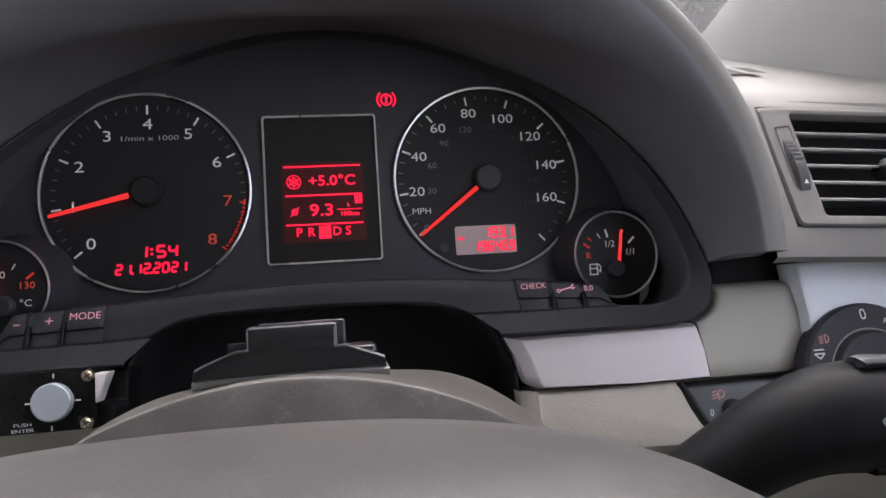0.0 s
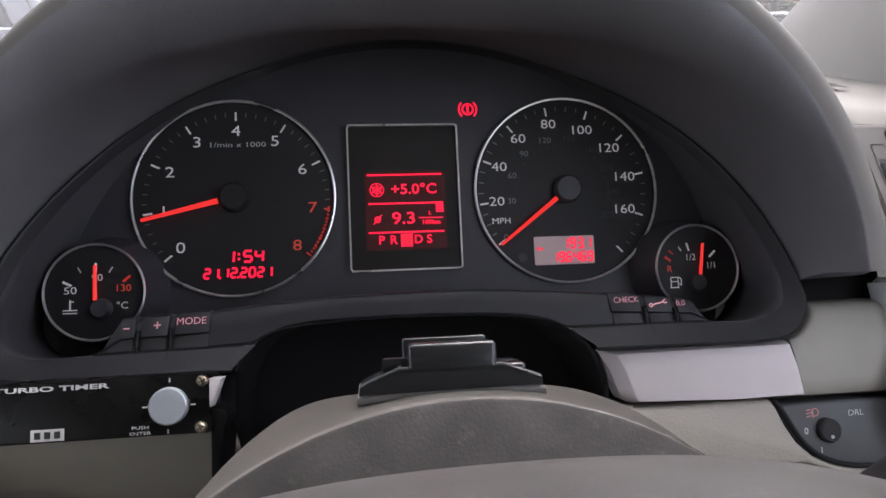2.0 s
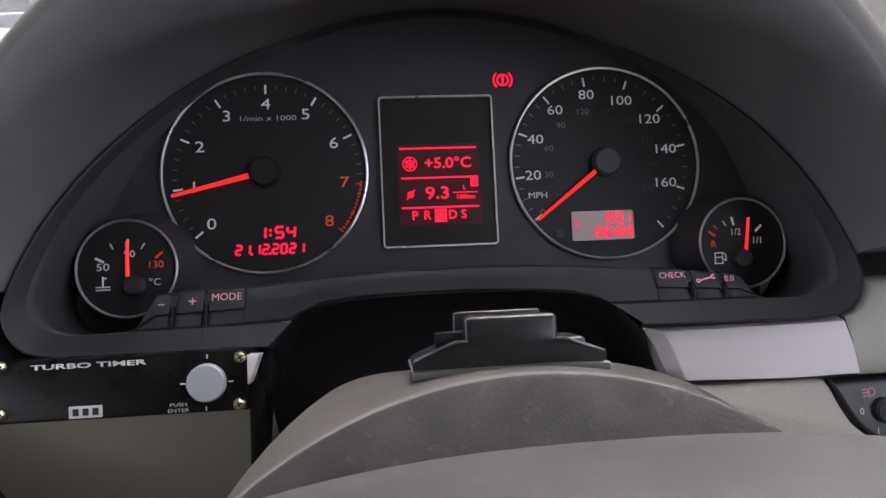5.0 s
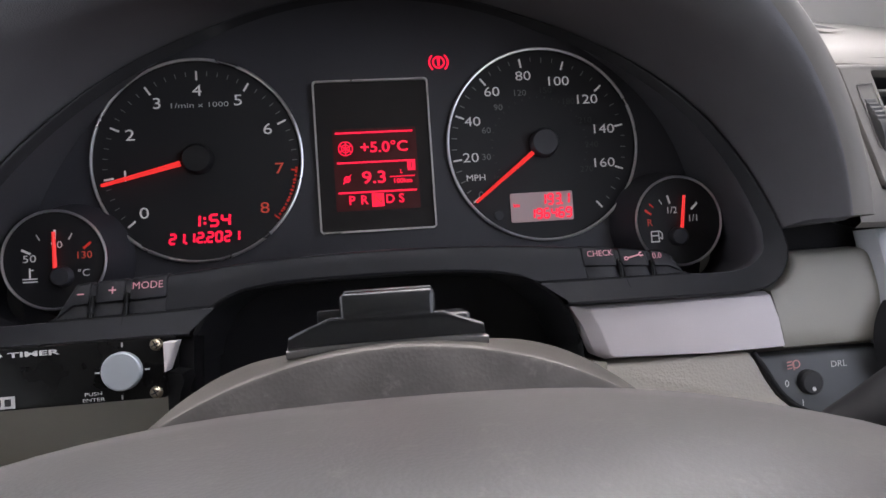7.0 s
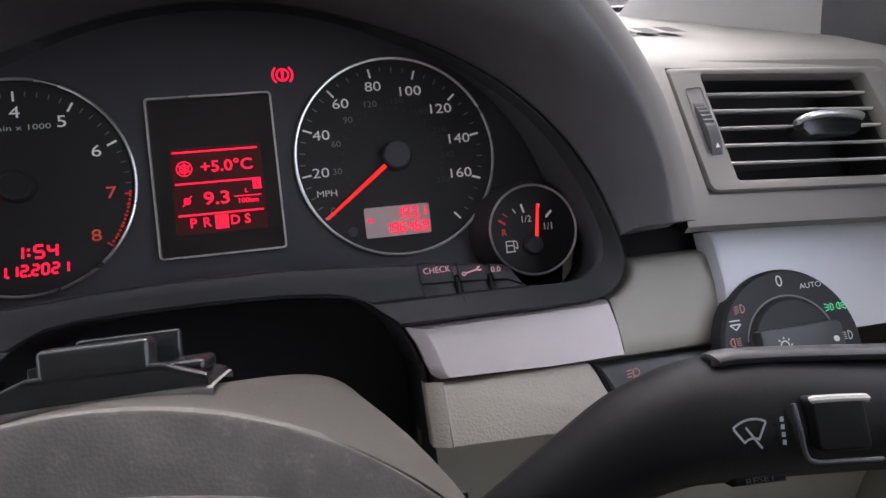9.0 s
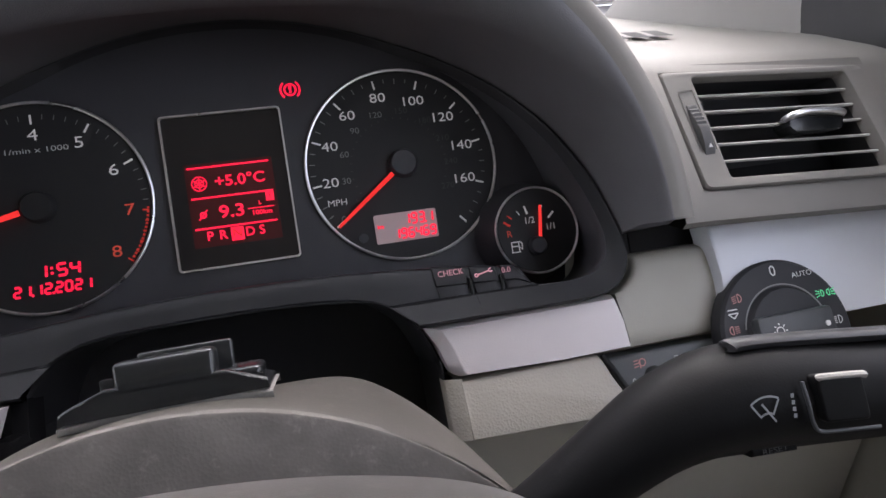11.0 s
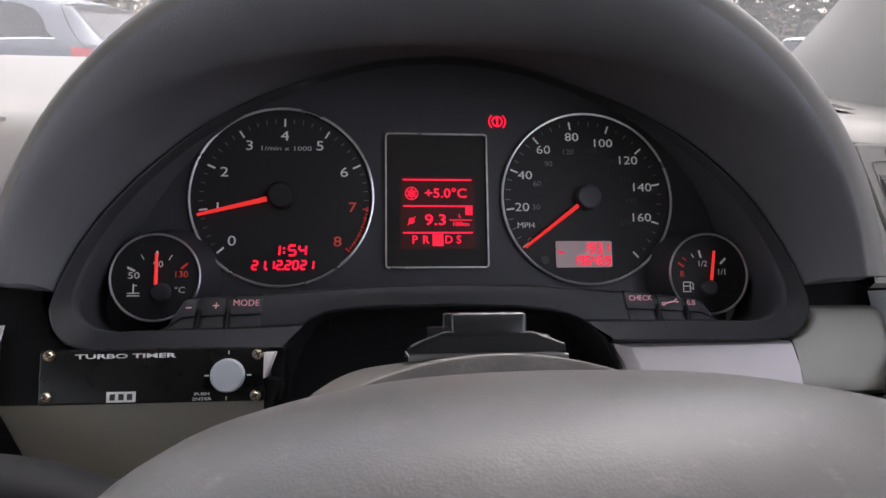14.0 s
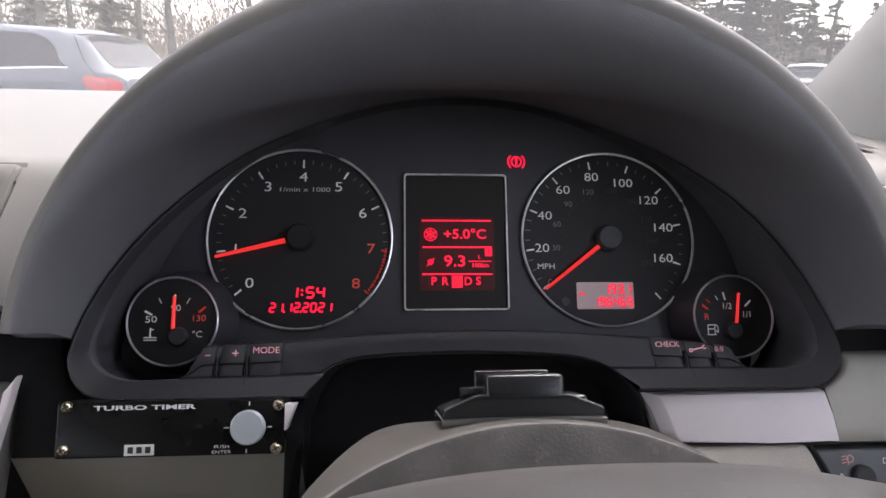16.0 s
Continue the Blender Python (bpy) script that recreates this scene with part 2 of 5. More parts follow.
def rounded(x0, x1, z0, z1, r, n=6):
    pts = []
    for cx, cz, a0 in ((x1 - r, z1 - r, 0), (x0 + r, z1 - r, 90), (x0 + r, z0 + r, 180), (x1 - r, z0 + r, 270)):
        for i in range(n + 1):
            a = radians(a0 + 90 * i / n)
            pts.append((cx + r * math.cos(a), cz + r * math.sin(a)))
    return pts


def tube(points, radii, sides=16, bm=None, cap=True, flat=1.0, up=(0, 0, 1)):
    """A tapered round rod through points; flat squeezes it along up."""
    pts = [Vector(p) for p in points]
    rings = []
    for i, p in enumerate(pts):
        d = (pts[min(i + 1, len(pts) - 1)] - pts[max(i - 1, 0)]).normalized()
        u = Vector(up)
        s = d.cross(u)
        if s.length < 1e-4:
            s = d.cross(Vector((1, 0, 0)))
        s.normalize()
        u = s.cross(d).normalized()
        r = radii[i] if hasattr(radii, "__len__") else radii
        rings.append([p + s * r * math.cos(2 * math.pi * k / sides) + u * r * flat * math.sin(2 * math.pi * k / sides) for k in range(sides)])
    own = loft(rings, True, cap)
    return merge(bm, own)


def smooth_path(pts, n=8):
    """A Catmull-Rom path through pts."""
    p = [Vector(q) for q in pts]
    p = [2 * p[0] - p[1], *p, 2 * p[-1] - p[-2]]
    out = []
    for i in range(1, len(p) - 2):
        for k in range(n):
            t = k / n
            a, b, c, d = p[i - 1], p[i], p[i + 1], p[i + 2]
            out.append(0.5 * (2 * b + (c - a) * t + (2 * a - 5 * b + 4 * c - d) * t * t + (3 * b - a - 3 * c + d) * t ** 3))
    out.append(p[-2])
    return out


def ring_y(cx, cz, y, r, wire, n=72, bm=None):
    """A round ring that faces the driver."""
    own = bmesh.new()
    rings = []
    for i in range(n):
        a = 2 * math.pi * i / n
        rings.append([(cx + (r + wire * math.cos(b)) * math.cos(a), y + wire * math.sin(b), cz + (r + wire * math.cos(b)) * math.sin(a))
                      for b in (2 * math.pi * k / 8 for k in range(8))])
    rings.append(rings[0])
    loft(rings, True, False, own)
    bmesh.ops.remove_doubles(own, verts=list(own.verts), dist=1e-7)
    return merge(bm, own)


def disc_y(cx, cz, y0, y1, r0, r1=None, n=48, bm=None, bevel=0.0):
    """A round drum that faces the driver, from y0 (front, radius r0) to y1 (radius r1)."""
    r1 = r0 if r1 is None else r1
    own = bmesh.new()
    prof = [(y0, 0.0), (y0, r0 - bevel), (y0 + bevel, r0), (y1, r1)] if bevel else [(y0, 0.0), (y0, r0), (y1, r1)]
    prof = [q for q in prof if q[1] > 0]
    rings = [[(cx + r * math.cos(2 * math.pi * k / n), y, cz + r * math.sin(2 * math.pi * k / n)) for k in range(n)] for y, r in prof]
    loft(rings, True, True, own)
    return merge(bm, own)


def plate(outline, y, bm=None):
    """A flat face (for printing) in the plane y."""
    bm = bm or bmesh.new()
    f = bm.faces.new([bm.verts.new((x, y, z)) for x, z in outline])
    f.normal_update()
    if f.normal.y > 0:
        f.normal_flip()
    return bm


def bar(x0, z0, x1, z1, w, y, bm=None, w1=None):
    """A flat stroke between two points of the plane y."""
    d = Vector((x1 - x0, z1 - z0)).normalized()
    n = Vector((-d.y, d.x))
    a, b = n * w / 2, n * (w if w1 is None else w1) / 2
    return plate([(x0 + a.x, z0 + a.y), (x1 + b.x, z1 + b.y), (x1 - b.x, z1 - b.y), (x0 - a.x, z0 - a.y)], y, bm)


def arc_band(cx, cz, r, w, a0, a1, y, bm=None, n=16):
    bm = bm or bmesh.new()
    for i in range(n):
        p, q = radians(a0 + (a1 - a0) * i / n), radians(a0 + (a1 - a0) * (i + 1) / n)
        plate([(cx + rr * math.cos(t), cz + rr * math.sin(t)) for rr, t in ((r, p), (r + w, p), (r + w, q), (r, q))], y, bm)
    return bm


def words(text, x, z, y, height, bm=None, wide=1.0, align="CENTER", bold=0.0):
    """Lettering in the plane y; height of a capital; x, z: its middle (or its start with LEFT)."""
    cu = bpy.data.curves.new("lettering", "FONT")
    cu.body, cu.size, cu.align_x, cu.align_y = text, height / 0.72, align, "CENTER"
    cu.offset = bold
    cu.resolution_u = 3
    ob = bpy.data.objects.new("lettering", cu)
    scene.collection.objects.link(ob)
    deps = bpy.context.evaluated_depsgraph_get()
    me = bpy.data.meshes.new_from_object(ob.evaluated_get(deps))
    me.transform(Matrix.Translation((x, y, z)) @ pose(0, 0, 0, 90, 0, 0) @ Matrix.Diagonal((wide, 1, 1, 1)))
    bm = bm or bmesh.new()
    bm.from_mesh(me)
    bpy.data.objects.remove(ob)
    bpy.data.curves.remove(cu)
    bpy.data.meshes.remove(me)
    return bm


SEGMENTS = {"0": "abcdef", "1": "bc", "2": "abged", "3": "abgcd", "4": "fgbc", "5": "afgcd", "6": "afgecd", "7": "abc", "8": "abcdefg", "9": "abcdfg"}


def seven(text, x, z, y, h, w, gap, stroke, bm=None, slant=0.0):
    """Seven-segment figures that start at x; z is their foot; slant leans them to the right."""
    bm = bm or bmesh.new()
    s = stroke

    def seg(x0, z0, x1, z1):
        k = 0.03 * h
        ln = math.hypot(x1 - x0, z1 - z0)
        dx, dz = (x1 - x0) / ln * k, (z1 - z0) / ln * k
        bar(x + x0 + dx + slant * (z0 + dz), z + z0 + dz, x + x1 - dx + slant * (z1 - dz), z + z1 - dz, s, y, bm)
    for c in text:
        if c in SEGMENTS:
            for g in SEGMENTS[c]:
                seg(*{"a": (0, h, w, h), "b": (w, h, w, h / 2), "c": (w, h / 2, w, 0), "d": (0, 0, w, 0),
                      "e": (0, 0, 0, h / 2), "f": (0, h / 2, 0, h), "g": (0, h / 2, w, h / 2)}[g])
            x += w + gap
        elif c == ".":
            plate([(x - gap * 0.75, z - s / 2), (x - gap * 0.75 + s, z - s / 2), (x - gap * 0.75 + s, z + s / 2), (x - gap * 0.75, z + s / 2)], y, bm)
            x += s * 0.5
        elif c == ":":
            x += gap * 0.35
            for zz in (0.28 * h, 0.72 * h):
                plate([(x - s / 2, z + zz - s / 2), (x + s / 2, z + zz - s / 2), (x + s / 2, z + zz + s / 2), (x - s / 2, z + zz + s / 2)], y, bm)
            x += s + gap * 0.6
    return bm


def smoothstep(t):
    t = max(0.0, min(1.0, t))
    return t * t * (3 - 2 * t)


# ---------------------------------------------------------------- dashboard: hood and bezel round the cluster
HOOD_FOOT = 0.0098


def hood_line(inset, y, roll=0.0, n=72):
    """The hood's arch at depth y, drawn in by inset from its outermost line; flatter on the left shoulder.
    The beige edge is narrower down the left side.
    roll: how far (0 to 90 degrees) the soft inner roll has turned, which is widest at the top."""
    pts = []
    at, deep = inset, y
    for i in range(n + 1):
        t = math.pi * i / n
        c, h = math.cos(t), abs(math.sin(t))
        inset = at * (1 - 0.58 * smoothstep((-c - 0.5) / 0.45)) if at > 0 else at
        if roll:
            inset += (0.0016 + 0.0274 * h ** 2) * math.sin(radians(roll))
            y = deep + (0.0070 + 0.0350 * h ** 2) * (1 - math.cos(radians(roll)))
        lean_in = 0.455 + 0.085 * smoothstep(0.5 - 0.5 * c)
        pts.append(Vector((-0.0095 + (0.1703 - inset) * c, y, max(HOOD_FOOT, 0.0105 + (0.1492 - inset) * h ** (2 * lean_in)))))
    return pts


def rim_depth(z):
    """Depth of the bezel's rim: it stands forward at the ledge and sinks to the face up the sides."""
    return min(0.3029, 0.2333 + 0.1 * z + 0.47 * max(0.0, z - 0.001))


def arch_mid(z):
    return -0.0130 + 0.0050 * smoothstep(z / 0.09)


def bezel_arch(half, low, rise, n=56):
    """The bezel's arch from right to left, as (x, z)."""
    pts = []
    for i in range(n + 1):
        t = math.pi * i / n
        z = low + rise * abs(math.sin(t))
        pts.append((arch_mid(z) + half * math.cos(t), z))
    return pts


RIM_RIGHT = [(0.0535, -0.0142), (0.0750, -0.0144), (0.0985, -0.0146), (0.1180, -0.0147), (0.1275, -0.0141), (0.1350, -0.0116), (0.1400, -0.0060), (0.1422, 0.0010)]
RIM_LEFT = [(-0.0795, -0.0150), (-0.1010, -0.0150), (-0.1250, -0.0150), (-0.1445, -0.0148), (-0.1535, -0.0143), (-0.1608, -0.0118), (-0.1660, -0.0060), (-0.1682, 0.0010)]
STEP_RIGHT = [(0.0455, -0.0061), (0.0700, -0.0060), (0.0960, -0.0061), (0.1130, -0.0066), (0.1215, -0.0065), (0.1292, -0.0046), (0.1345, -0.0002), (0.1366, 0.0045)]
STEP_LEFT = [(-0.0725, -0.0062), (-0.0965, -0.0066), (-0.1225, -0.0070), (-0.1395, -0.0074), (-0.1482, -0.0072), (-0.1558, -0.0050), (-0.1608, -0.0004), (-0.1632, 0.0045)]


def rim_path(inset=0.0, back=0.0):
    """The bezel's outer edge from the ledge's right part over the arch to its left part."""
    pts = RIM_RIGHT + bezel_arch(0.156, 0.008, 0.128) + RIM_LEFT[::-1]
    out = smooth_path([(x, 0, z) for x, z in pts], 2)
    res = []
    for i, p in enumerate(out):
        d = (out[min(i + 1, len(out) - 1)] - out[max(i - 1, 0)]).normalized()
        n = Vector((-d.z, 0, d.x))
        y = rim_depth(p.z)
        free = min(1.0, (0.3034 - y) / 0.03)
        res.append(Vector((p.x, min(0.3034, y + back * free), p.z)) + n * inset * free)
    return res


def step_path(back=0.0, shrink=0.0):
    """The inner edge of the bezel's band, where it turns down to the face."""
    pts = STEP_RIGHT + bezel_arch(0.1512, 0.0100, 0.1225) + STEP_LEFT[::-1]
    out = smooth_path([(x, 0, z) for x, z in pts], 2)
    res = []
    for p in out:
        y = min(0.3034, rim_depth(p.z) + 0.0056)
        sh = shrink * (1 - smoothstep(p.z / 0.045)) - 0.03 * back * smoothstep(p.z / 0.045)
        res.append(Vector((p.x + (CX - p.x) * sh, y + (0.3034 - y) * back, p.z + (0.05 - p.z) * sh)))
    return res


dashboard = thing("dashboard", "beige and charcoal car dashboard with an arched instrument hood", "dashboard", (CX, 0.25, -0.05), kind="structure")
lip_in = hood_line(0.0116, 0.2085, 90)
edge = [Vector((x, 0, z)) for x, z in bezel_arch(0.1567, 0.0092, 0.1277, 72)]
for p in edge:
    p.y = rim_depth(p.z) + 0.0004
rows = [hood_line(0.0116, 0.2085, 7.5 * k) for k in range(12)] + [lip_in]
for k in range(1, 13):
    f = k / 12
    rows.append([a.lerp(b, f) + Vector((0, 0, 0.0010 * math.sin(math.pi * f))) for a, b in zip(lip_in, edge)])
rows.append([p + Vector((0, 0.007 * min(1.0, (0.3034 - p.y) / 0.03), 0)) for p in edge])
part("hood_lining", loft(rows, closed=False), "hood", dashboard, "charcoal soft-touch hood lining")
part("hood_lip", loft([hood_line(i, y) for i, y in ((0.0, 0.2300), (0.0001, 0.2220), (0.0006, 0.2165), (0.0015, 0.2122), (0.0028, 0.2094), (0.0040, 0.2082), (0.0052, 0.2076), (0.0068, 0.2072), (0.0084, 0.2073), (0.0100, 0.2078), (0.0116, 0.2085))], closed=False), "beige", dashboard, "beige rolled edge of the hood")
part("hood_shell", loft([hood_line(0.0, 0.2300), hood_line(-0.003, 0.26), hood_line(-0.003, 0.315), hood_line(0.020, 0.36), hood_line(0.070, 0.42)], closed=False), "beige", dashboard)
# hood's underside, from the lip back to the bezel on each side
for ring in (0, -1):
    under = [[row[ring] for row in rows[:-1]], [row[ring] + Vector((0, 0.004, -0.0012)) for row in rows[:-1]], [Vector((row[ring].x, 0.262, HOOD_FOOT - 0.001)) for row in rows[:-1]]]
    part("hood_underside", loft(under, closed=False), "tub", dashboard)

part("bezel_rim", loft([rim_path(-0.0010, 0.0070), rim_path(-0.0002, 0.0030), rim_path(0.0, 0.0010), rim_path(0.0004, 0.0002), rim_path(0.0010, 0.0), rim_path(0.0016, 0.0006)], closed=False), "bezel", dashboard, "rolled satin rim of the instrument bezel")
part("bezel_band", loft([rim_path(0.0016, 0.0006), [a.lerp(b, 0.5) for a, b in zip(rim_path(0.0016, 0.0008), step_path())], step_path()], closed=False), "bezel", dashboard, "dark satin band round the instruments")
part("bezel_tub", loft([step_path(), step_path(0.02, 0.002), step_path(0.08, 0.0), step_path(0.25, -0.030), step_path(0.5, -0.065), step_path(1.0, -0.085)], closed=False), "tub", dashboard, "dark inner wall of the instrument bezel")


def line_through(table, x):
    """Height at x on a line through (x, z) pairs."""
    if x <= table[0][0]:
        return table[0][1]
    for (xa, za), (xb, zb) in zip(table, table[1:]):
        if x <= xb:
            return za + (zb - za) * (x - xa) / (xb - xa)
    return table[-1][1]


STRIP_FOOT = [(-0.1290, -0.0070), (-0.0925, -0.0066), (-0.0745, -0.0060), (-0.0690, -0.0030), (-0.0630, -0.0006), (-0.0530, 0.0008), (-0.0400, 0.0014), (-0.0110, 0.0017), (0.0160, 0.0008), (0.0300, -0.0006),
              (0.0390, -0.0028), (0.0455, -0.0058), (0.1050, -0.0062)]


def strip_face(z):
    return 0.2432 + 0.27 * z


def strip_top(x):
    d = (x - CX) / 0.09
    end = smoothstep((CX - x - 0.1080) / 0.0080) if x < CX else max(0.0, min(1.0, (x - CX - 0.1112) / 0.0046))
    z = 0.0110 - 0.0056 * d * d
    if d < -0.86:
        z = 0.0069 + 0.0045 * (d + 0.86)
    return z * (1 - end) - 0.0058 * end


def ledge(x):
    """The button strip's section at x: from the face forward over its top and down its front."""
    zt, zb = strip_top(x), line_through(STRIP_FOOT, x)
    zt = max(zt, zb + 0.0012)
    return [(x, 0.3032, zt - 0.0010), (x, 0.2640, zt), (x, strip_face(zt) + 0.0030, zt), (x, strip_face(zt) + 0.0008, zt - 0.0003), (x, strip_face(zt - 0.0010), zt - 0.0012),
            (x, strip_face(zt * 0.5 + zb * 0.5), zt * 0.5 + zb * 0.5), (x, strip_face(zb + 0.0008), zb + 0.0008), (x, strip_face(zb) + 0.0006, zb), (x, strip_face(zb) + 0.008, zb - 0.0004)]


part("button_ledge", loft([ledge(CX + 0.1160 * (i / 116 - 1)) for i in range(233)], closed=False), "bezel", dashboard, "dark satin strip under the instruments")


# ---------------------------------------------------------------- instrument cluster
cluster = thing("instrument_cluster", "black instrument cluster with chrome-ringed dials and lit red displays", "instrument cluster", (CX, 0.30, 0.0))
part("face_plate", slab([(x, z) for x, z in bezel_arch(0.158, 0.006, 0.1315)] + [(-0.168, -0.012), (0.142, -0.012)], 0.3035, 0.3075), "face", cluster)

TACH, SPEED, TEMP, FUEL = (-0.0917, 0.0595), (0.0687, 0.0595), (-0.1467, 0.0172), (0.1246, 0.0172)
DIAL_Y = 0.3028


def polar(c, r, a):
    return c[0] + r * math.cos(radians(a)), c[1] + r * math.sin(radians(a))


def dial(name, c, r, y, label):
    d = part(name, disc_y(*c, y, y + 0.0006, r, n=64), "dial", cluster, label)
    part("dial_ring", ring_y(*c, y - 0.0012, r, 0.00075, n=96), "ring", d, "thin satin chrome ring")
    return d


tach = dial("tachometer", TACH, 0.0462, DIAL_Y, "black rev counter with white figures and a red needle")
speedo = dial("speedometer", SPEED, 0.0463, DIAL_Y, "black speedometer with white figures and a red needle")

P = DIAL_Y - 0.0006
# rev counter
TACH_SCALE = (TACH[0] + 0.0011, TACH[1] - 0.0018)
minors, redmarks = bmesh.new(), bmesh.new()
for i in range(41):
    a = 219.5 - 32.3 * i / 5
    v = i / 5
    if i % 5 == 0 and v < 7:
        part("scale_mark", bar(*polar(TACH_SCALE, 0.0385, a), *polar(TACH_SCALE, 0.0428, a), 0.0009, P), "dial_print", tach)
    elif v < 6.9:
        bar(*polar(TACH_SCALE, 0.0405, a), *polar(TACH_SCALE, 0.0428, a), 0.0004, P, minors)
    else:
        bar(*polar(TACH_SCALE, 0.0400 if i % 5 == 0 else 0.0412, a), *polar(TACH_SCALE, 0.0428, a), 0.0007 if i % 5 == 0 else 0.0005, P, redmarks)
for k in range(14):
    arc_band(*TACH, 0.0432, 0.0010, 219.5 - 32.3 * (7 + k / 14) - 0.3, 219.5 - 32.3 * (7 + k / 14) - 1.5, P, redmarks, 1)
part("fine_scale_mark", minors, "grey_print", tach, kind="stuff")
part("red_scale_mark", redmarks, "red_print", tach, kind="stuff")
for v in range(9):
    x, z = polar(TACH_SCALE, 0.0335 if v < 7 else 0.0347, 219.5 - 32.3 * v)
    part("figure", words(str(v), x, z, P, 0.0052, wide=1.28), "dial_print" if v < 7 else "orange_print", tach)
part("unit_lettering", words("1/min x 1000", TACH_SCALE[0] + 0.0003, TACH_SCALE[1] + 0.0270, P, 0.0024, wide=1.5), "white_print", tach)
part("clock_display", seven("1:54", TACH[0] - 0.0046, TACH[1] - 0.0303, P, 0.0050, 0.0034, 0.0018, 0.0011, slant=0.08), "red_led", tach, "red digital clock figures")
part("date_display", seven("21.12.2021", TACH[0] - 0.0145, TACH[1] - 0.0374, P, 0.0042, 0.0024, 0.00145, 0.0010, slant=0.08), "red_led", tach, "red digital date figures")


def needle(parent, c, a, r0, r1, w0, w1, hub_r, y, hub_material):
    n = bmesh.new()
    d, s = Vector((math.cos(radians(a)), math.sin(radians(a)))), Vector((-math.sin(radians(a)), math.cos(radians(a))))
    p0, p1 = Vector(c) + d * r0, Vector(c) + d * r1
    loft([[(p.x + s.x * w * u, yy, p.y + s.y * w * u) for u, yy in ((-1, y), (0, y - 0.0008), (1, y), (0, y + 0.0004))] for p, w in ((p0, w0), (p1, w1))], True, True, n)
    part("needle", n, "needle", parent, "red lit needle")
    part("needle_hub", disc_y(*c, y - 0.002, y + 0.002, hub_r, hub_r * 1.06, 32, bevel=0.0008), hub_material, parent)


needle(tach, TACH, 193.6, 0.0075, 0.0425, 0.0013, 0.0008, 0.0066, DIAL_Y - 0.0035, "dial")

# speedometer
SPEED_SCALE = (SPEED[0] - 0.0017, SPEED[1] - 0.0005)
MPH = 1.474
minors, kmarks = bmesh.new(), bmesh.new()
for i in range(37):
    a = 217.5 - MPH * 5 * i
    if i % 4 == 0:
        part("scale_mark", bar(*polar(SPEED_SCALE, 0.0385, a), *polar(SPEED_SCALE, 0.0428, a), 0.0009, P), "dial_print", speedo)
    elif i % 4 == 2 or i < 12:
        bar(*polar(SPEED_SCALE, 0.0402, a), *polar(SPEED_SCALE, 0.0428, a), 0.0005, P, minors)
    else:
        bar(*polar(SPEED_SCALE, 0.0408, a), *polar(SPEED_SCALE, 0.0428, a), 0.0004, P, minors)
for i in range(28):
    a = 217.5 - MPH * 0.6214 * 10 * i
    bar(*polar(SPEED_SCALE, 0.0228, a), *polar(SPEED_SCALE, 0.0238, a), 0.0004, P, kmarks)
part("fine_scale_mark", minors, "grey_print", speedo, kind="stuff")
part("inner_scale_mark", kmarks, "dim_print", speedo, kind="stuff")
for v in range(20, 161, 20):
    x, z = polar(SPEED_SCALE, 0.0342 if v < 90 else 0.0325, 217.5 - MPH * v)
    part("figure", words(str(v), x, z, P, 0.0046, wide=1.26), "dial_print", speedo)
x, z = polar(SPEED_SCALE, 0.0395, 217.5)
part("figure", words("0", x + 0.0012, z + 0.0009, P, 0.0042), "grey_print", speedo)
for v in range(30, 271, 30):
    x, z = polar(SPEED_SCALE, 0.0268 if v < 170 else 0.0258, 217.5 - MPH * 0.6214 * v)
    part("inner_figure", words(str(v), x, z, P, 0.0030, wide=1.1), "grey_print" if v < 140 else "dim_print", speedo)
part("unit_lettering", words("MPH", SPEED[0] - 0.0338, SPEED[1] - 0.0149, P, 0.0030, wide=1.15), "dial_print", speedo)
part("inner_unit_lettering", words("km/h", SPEED[0] - 0.0222, SPEED[1] - 0.0150, P, 0.0020), "dim_print", speedo)
odo = part("odometer_panel", slab(rounded(0.0505, 0.0810, 0.0222, 0.0362, 0.001), P - 0.0004, P + 0.0003), "lcd", speedo, "grey lit odometer window")
part("trip_figure", seven("193.1", 0.0650, 0.0302, P - 0.0008, 0.0048, 0.0024, 0.0013, 0.0009, slant=0.06), "red_led", odo)
part("odometer_figure", seven("196469", 0.0592, 0.0237, P - 0.0008, 0.0044, 0.0024, 0.0012, 0.0009, slant=0.06), "red_led", odo)
part("unit_lettering", words("km", 0.0533, 0.0303, P - 0.0008, 0.0018, bold=0.0001), "red_led", odo)
needle(speedo, SPEED, 217.5, 0.0075, 0.0440, 0.0011, 0.0007, 0.0066, DIAL_Y - 0.0035, "face")
part("reset_pin", disc_y(0.0447, 0.0262, DIAL_Y - 0.001, DIAL_Y, 0.0022, n=20), "face", speedo)

# multi-function display
display = part("display_screen", slab(rounded(-0.0388, 0.0144, 0.0226, 0.0932, 0.0015), DIAL_Y - 0.0004, DIAL_Y + 0.0006), "lcd_dark", cluster, "dark driver display with red lit text")
frame_bm = bmesh.new()
out, inn = rounded(-0.0392, 0.0148, 0.0222, 0.0936, 0.0018), rounded(-0.0384, 0.0140, 0.0230, 0.0928, 0.0012)
loft([[(x, y, z) for x, z in o] for o, y in ((out, 0.3035), (out, 0.3008), (inn, 0.3008), (inn, 0.3030))], True, False, frame_bm)
part("display_frame", frame_bm, "ring", display, "thin satin chrome frame")
DX, DZ, Q = -0.0388, 0.0932, DIAL_Y - 0.0010
part("lit_area", slab(rounded(DX + 0.0075, DX + 0.0465, DZ - 0.061, DZ - 0.0225, 0.0004), Q + 0.0005, Q + 0.0007), "red_led_dim", display)
